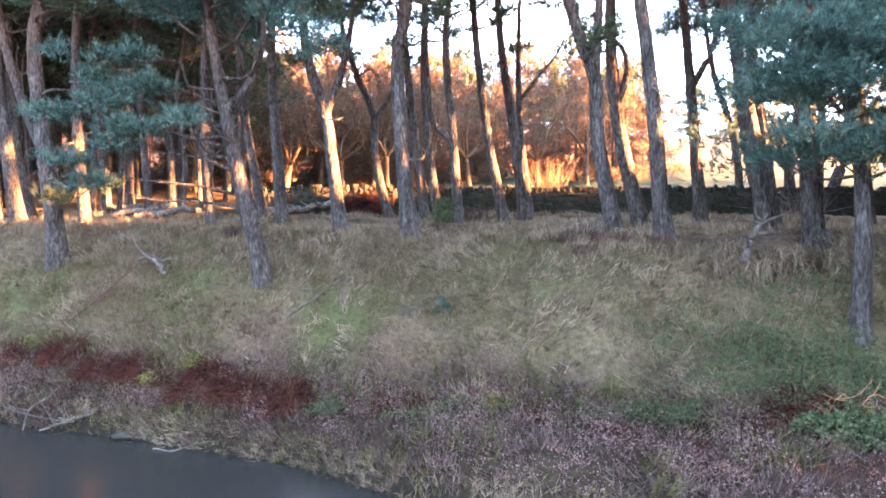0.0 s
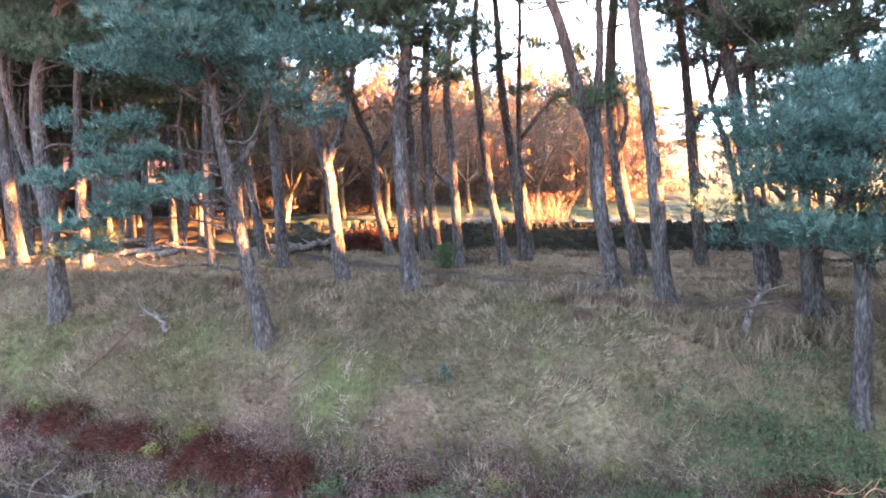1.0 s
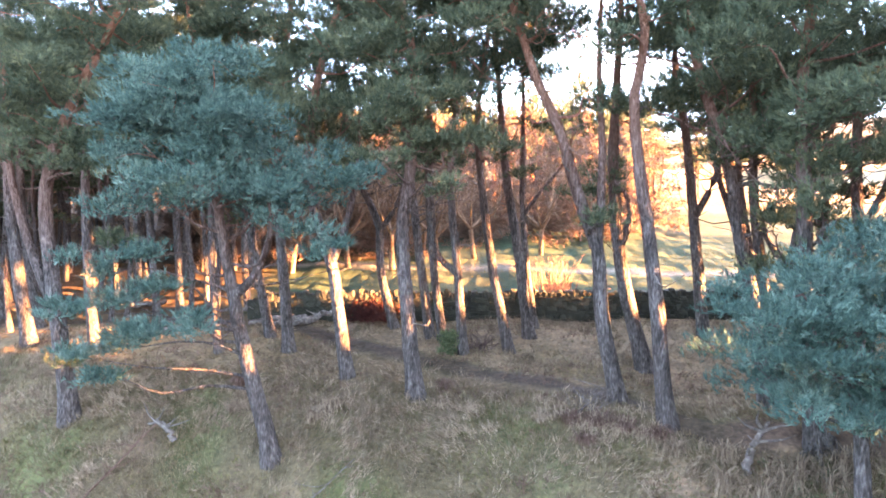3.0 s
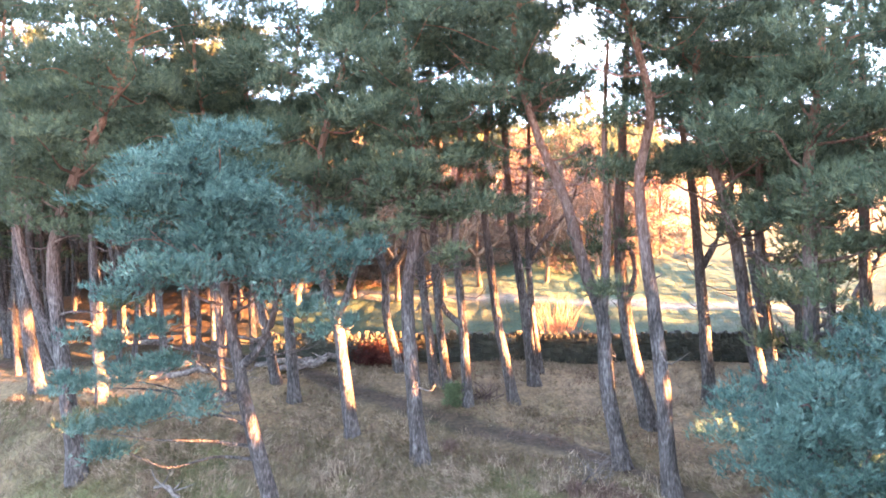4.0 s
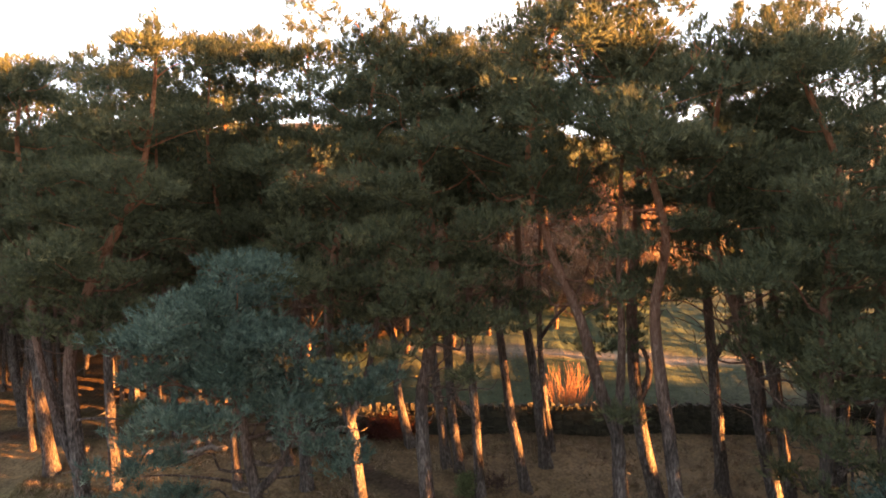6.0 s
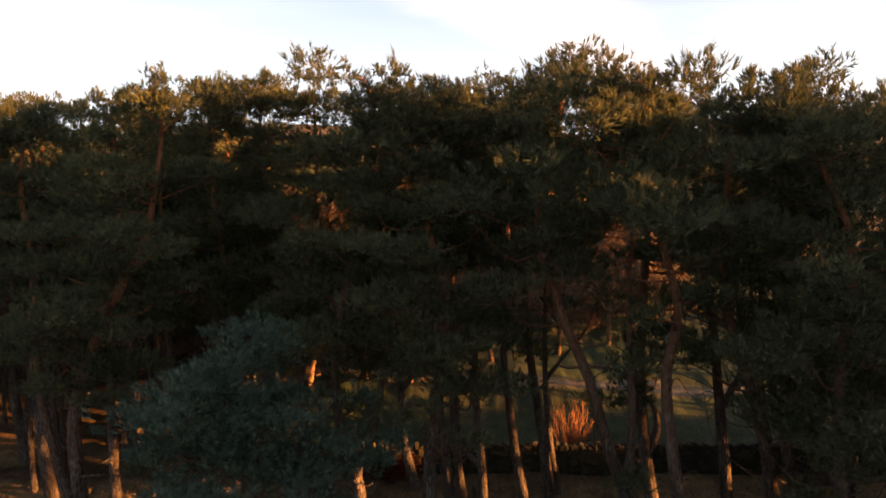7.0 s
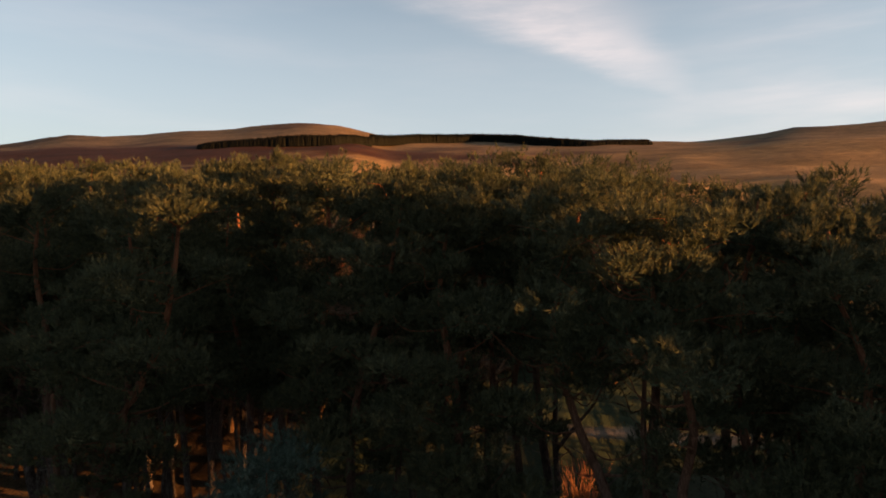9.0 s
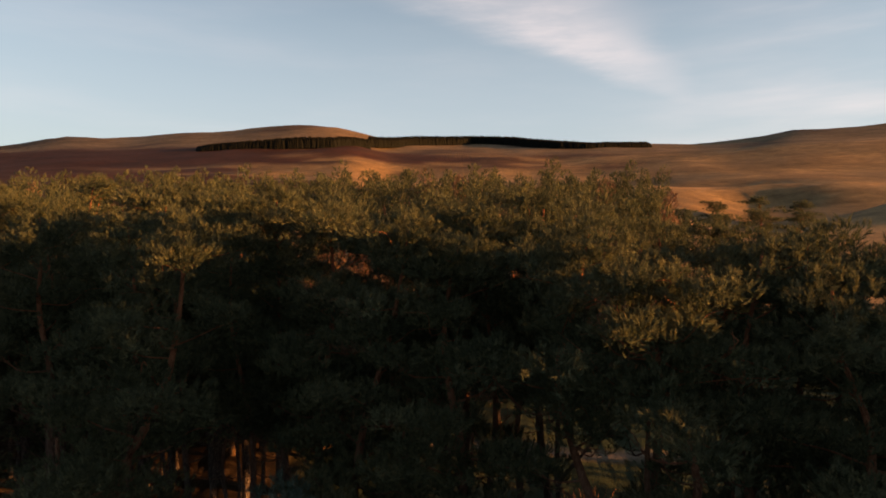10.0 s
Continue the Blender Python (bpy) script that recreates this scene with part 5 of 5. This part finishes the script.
# ---- arching tussocks at the top of the bank ----
def tussock(x, y, r, h, n, seed, mat, label):
    """A tuft of long blades that rise from one foot and bow over, each of three joints."""
    rng = np.random.default_rng(seed)
    a = rng.uniform(0, 2 * np.pi, n)
    out = np.stack([np.cos(a), np.sin(a), 0 * a], -1)
    reach, rise = r * rng.uniform(0.5, 1.15, (n, 1)), h * rng.uniform(0.55, 1.1, (n, 1))
    foot = rng.normal(0, 0.07, (n, 3)) * np.array([1, 1, 0])
    up = np.array([[0, 0, 1.0]])
    spine = [foot, foot + out * reach * 0.35 + up * rise * 0.8, foot + out * reach * 0.75 + up * rise, foot + out * reach * 1.15 + up * rise * rng.uniform(0.2, 0.75, (n, 1))]
    side = np.stack([-np.sin(a), np.cos(a), 0 * a], -1) * rng.uniform(0.006, 0.012, (n, 1))
    v = np.stack([q + d * side * w for q, w in zip(spine, (1.0, 1.0, 0.7, 0.2)) for d in (-1, 1)], 1).reshape(-1, 3)
    k = np.arange(n)[:, None] * 8
    f = np.vstack([k + np.array([[2 * j, 2 * j + 1, 2 * j + 3, 2 * j + 2]]) for j in range(3)])
    ob = tagged(new("grass_tussock", mesh_of("grass_tussock", v, f, mat)), label, "grass", "tussocks on the bank")
    ob.location = (x, y, float(land(np.array([x]), np.array([y]))[0]) - 0.05)


for i, (x, y, r, h) in enumerate([(6.1, 13.5, 0.5, 0.55), (6.7, 13.1, 0.6, 0.6), (7.3, 13.2, 0.55, 0.6), (7.8, 13.6, 0.5, 0.5), (6.4, 14.2, 0.45, 0.5), (8.1, 13.1, 0.6, 0.55), (5.4, 14.6, 0.4, 0.4), (8.7, 13.5, 0.5, 0.55), (-3.8, 17.2, 0.5, 0.45), (-3.3, 17.6, 0.5, 0.4),
                                  (-0.2, 17.4, 0.4, 0.35), (2.4, 16.2, 0.4, 0.35), (-6.4, 18.2, 0.4, 0.35), (1.3, 17.6, 0.4, 0.35)]):
    tussock(x, y, r, h, 110, 500 + i, M_STRAW, "arching pale straw tussock at the top of the bank")
for i, (x, y, r, h) in enumerate([(3.2, 16.0, 0.5, 0.4), (3.9, 15.8, 0.6, 0.42), (4.5, 15.5, 0.5, 0.36), (5.2, 15.1, 0.45, 0.34), (3.4, 15.3, 0.4, 0.3), (-6.6, 19.4, 0.4, 0.4), (-0.1, 18.6, 0.4, 0.3)]):
    tussock(x, y, r, h, 120, 530 + i, M_RUSTY, "low reddish-brown tussock of dead grass under the pines")


# ---- sticks, logs and roots ----
def bough(name, label, category, points, r0, r1, twigs=0, seed=0, mat=None):
    rng = np.random.default_rng(seed)
    base = np.array(points[0], float)
    thing = tagged(new(name), label, category)
    thing.location = base
    pts = curve_through(np.array(points, float) - base, 12)
    pts += rng.normal(0, r0 * 0.25, pts.shape)
    part("stick", tube_mesh("stick", pts, np.linspace(r0, r1, 12), mat or M_DEAD, 7, rng, 0.1), thing)
    for i in range(twigs):
        s = pts[int(rng.integers(3, 11))]
        e = s + rng.normal(0, 1, 3) * np.array([0.45, 0.3, 0.12]) + np.array([0, 0, 0.22])
        q = curve_through([s, (s + e) / 2 + rng.normal(0, 0.06, 3), e], 6)
        part("twig", tube_mesh("twig", q, np.linspace(r0 * 0.45, 0.006, 6), mat or M_DEAD, 5), thing)
    return thing


def on(x, y, up=0.05):
    return (x, y, float(ground_z(x, y)) + up)


bough("fallen_branch", "thin pale stick lying on the grass bank", "branch", [on(-3.67, 14.6, 0.12), on(-3.05, 14.95, 0.2), on(-2.4, 15.6, 0.14)], 0.026, 0.012, 3, 1, mat=M_PALE)
bough("fallen_branch", "rust-brown bent branch on the grass bank", "branch", [on(-9.6, 16.0, 0.16), on(-8.9, 16.7, 0.30), on(-8.3, 17.5, 0.45)], 0.036, 0.016, 5, 2, mat=M_RUSTY)
bough("branch_stump", "bleached snapped stump of a branch", "stump", [on(-7.75, 17.3, -0.05), on(-7.95, 17.35, 0.28), on(-8.2, 17.4, 0.42), on(-8.6, 17.5, 0.4)], 0.085, 0.035, 5, 3, mat=M_PALE)
bough("bleached_branch", "bleached driftwood branch at the water's edge", "branch", [(-8.35, 12.75, 0.03), (-7.85, 12.75, 0.22), (-7.2, 12.75, 0.42)], 0.024, 0.008, 9, 4, mat=M_PALE)
bough("bleached_branch", "bleached driftwood branch at the water's edge", "branch", [(-8.8, 12.9, 0.0), (-8.75, 13.0, 0.38), (-8.35, 13.1, 0.66)], 0.022, 0.008, 4, 5, mat=M_PALE)
bough("bleached_branch", "thin pale stick over the water", "branch", [(-5.55, 11.75, 0.02), (-5.05, 11.6, 0.03), (-4.75, 11.75, 0.10), (-4.3, 11.85, 0.14)], 0.018, 0.008, 1, 6, mat=M_PALE)
bough("fallen_branch", "tangled dead branch under the pines", "branch", [on(3.4, 16.3), on(4.0, 16.7, 0.3), on(4.4, 17.0, 0.5)], 0.04, 0.012, 8, 7)
bough("dead_stump", "weathered dead stump with broken limbs", "stump", [on(6.75, 13.9, -0.1), on(6.85, 13.9, 0.45), on(7.25, 14.0, 0.95)], 0.11, 0.04, 7, 8)
for i, (x, y, a) in enumerate([(-6.6, 26.0, 0.25), (-7.4, 26.7, 0.1), (-6.0, 26.8, 0.4), (-11.2, 25.0, 0.2), (-12.2, 25.2, 0.35)]):
    n = 2.4
    bough("fallen_log", "grey fallen log on the wood floor", "log", [on(x - n / 2, y, 0.12), on(x, y + 0.1, 0.2 + 0.2 * a), on(x + n / 2, y + 0.1 + a, 0.15 + a)], 0.16, 0.11, 2, 20 + i)
for k, line in enumerate([[(5.55, 10.35, 0.98), (6.0, 10.25, 1.08), (6.34, 10.2, 1.1), (6.45, 10.15, 1.38), (6.6, 10.15, 1.5), (6.73, 10.15, 1.36), (6.72, 10.15, 1.05)],
                          [(6.6, 10.1, 1.0), (6.85, 10.1, 1.3), (7.05, 10.1, 1.5), (7.3, 10.1, 1.42)]]):
    bough("bramble", "arching bare rust-coloured bramble stem", "bush", line, 0.012, 0.008, 3, 30 + k, mat=M_BRAMBLE)
slab = tagged(new("flat_stone", tube_mesh("flat_stone", curve_through([(-0.2, 0, 0), (0, 0.02, 0.02), (0.2, 0, 0.01)], 6), [0.03, 0.06, 0.07, 0.07, 0.06, 0.03], M_STONE, 7)), "flat blue-grey stone at the water's edge", "stone")
slab.location = (-6.42, 12.3, 0.06)
bough("fallen_log", "pale fallen log among the pines", "log", [on(-16.2, 30, 0.15), on(-15, 30.1, 0.2), on(-13.9, 30.3, 0.2)], 0.15, 0.11, 2, 41, mat=M_PALE)
for k in range(4):
    a = 3.6 + 0.75 * k
    bough("pine_root", "exposed buttress root at the foot of a pine", "root", [on(8.62 + 0.15 * math.cos(a), 14.33 + 0.15 * math.sin(a), 0.35), on(8.62 + 0.5 * math.cos(a), 14.33 + 0.5 * math.sin(a), 0.06), on(8.62 + 1.0 * math.cos(a), 14.33 + 1.0 * math.sin(a), -0.04)], 0.10, 0.04, 0, 50 + k, mat=M_BARK)
rng = np.random.default_rng(77)
heap = rng.normal(0, 1, (420, 3)) * np.array([0.5, 0.35, 0.28]) + np.array([0, 0, 0.35])
hp = tagged(new("bracken_clump", blade_mesh("bracken_clump", blades(rng, heap, unit(rng.normal(0, 1, (420, 3)) + np.array([0, 0, 0.6])), 0.4, 0.035, 8, 0.7), M_RUST)), "heap of rust-brown dead fronds by the wall", "plants")
hp.location = on(-3.3, 27.2, 0.0)


# ---- the dry-stone wall between wood and field, stone by stone ----
wall = tagged(new("wall_field"), "dark mossy dry-stone wall with upright cope stones", "wall", kind="structure")
rng = np.random.default_rng(88)


def wall_y(x):
    return 28.0 + 0.015 * x


cx = np.arange(-9, 40.1, 1.0)
cv, cf = [], []
for x in cx:
    g = float(ground_z(x, wall_y(x))) - 0.2
    for dy, z in ((-0.2, g), (0.2, g), (0.14, g + 1.15), (-0.14, g + 1.15)):
        cv.append((x, wall_y(x) + dy, z))
for i in range(len(cx) - 1):
    for k in range(4):
        cf.append((i * 4 + k, i * 4 + (k + 1) % 4, i * 4 + 4 + (k + 1) % 4, i * 4 + 4 + k))
part("core", mesh_of("core", cv, cf, M_STONE), wall)


def stone_mesh(seed):
    r = np.random.default_rng(seed)
    bm = bmesh.new()
    bmesh.ops.create_cube(bm, size=1.0)
    bmesh.ops.bevel(bm, geom=list(bm.edges), offset=0.16, segments=1, affect="EDGES")
    for v in bm.verts:
        v.co += Vector(r.normal(0, 0.075, 3))
    me = bpy.data.meshes.new("stone")
    bm.to_mesh(me)
    bm.free()
    me.materials.append(M_STONE)
    return me


stones = [stone_mesh(900 + i) for i in range(8)]
more_v, more_f, off = [], [], 0
laid = 0
for course in range(6):
    x = -8.8 + rng.random() * 0.3
    while x < 36:
        cope = course == 5
        w = rng.uniform(0.12, 0.30) if cope else rng.uniform(0.20, 0.58)
        h = rng.uniform(0.18, 0.40) if cope else rng.uniform(0.14, 0.30)
        y = wall_y(x)
        g = float(ground_z(x, y))
        z = g + course * 0.205 + (0.10 if not cope else 0.12) + rng.normal(0, 0.025)
        m = Matrix.Translation((x + w / 2, y - (0.0 if cope else 0.14 - 0.012 * course) + rng.normal(0, 0.012), z)) @ Euler((rng.normal(0, 0.12), rng.normal(0, 0.14), rng.normal(0, 0.1))).to_matrix().to_4x4() @ Matrix.Diagonal((w * 1.04, 0.36 if cope else 0.22, h, 1))
        me = stones[int(rng.integers(8))]
        if x < 13.5 and laid < 300 and (course > 1 or rng.random() < 0.55):
            ob = new("stone", me)
            ob.parent = wall
            ob.matrix_basis = m
            laid += 1
        else:
            co = [m @ v.co for v in me.vertices]
            tri = []
            for p in me.polygons:
                q = list(p.vertices)
                tri += [(q[0] + off, q[k] + off, q[k + 1] + off) for k in range(1, len(q) - 1)]
            more_v += [tuple(c) for c in co]
            more_f += tri
            off += len(co)
        x += w + rng.uniform(0.0, 0.02)
tagged(part("stones_far", mesh_of("stones_far", more_v, more_f, M_STONE), wall), kind="stuff")
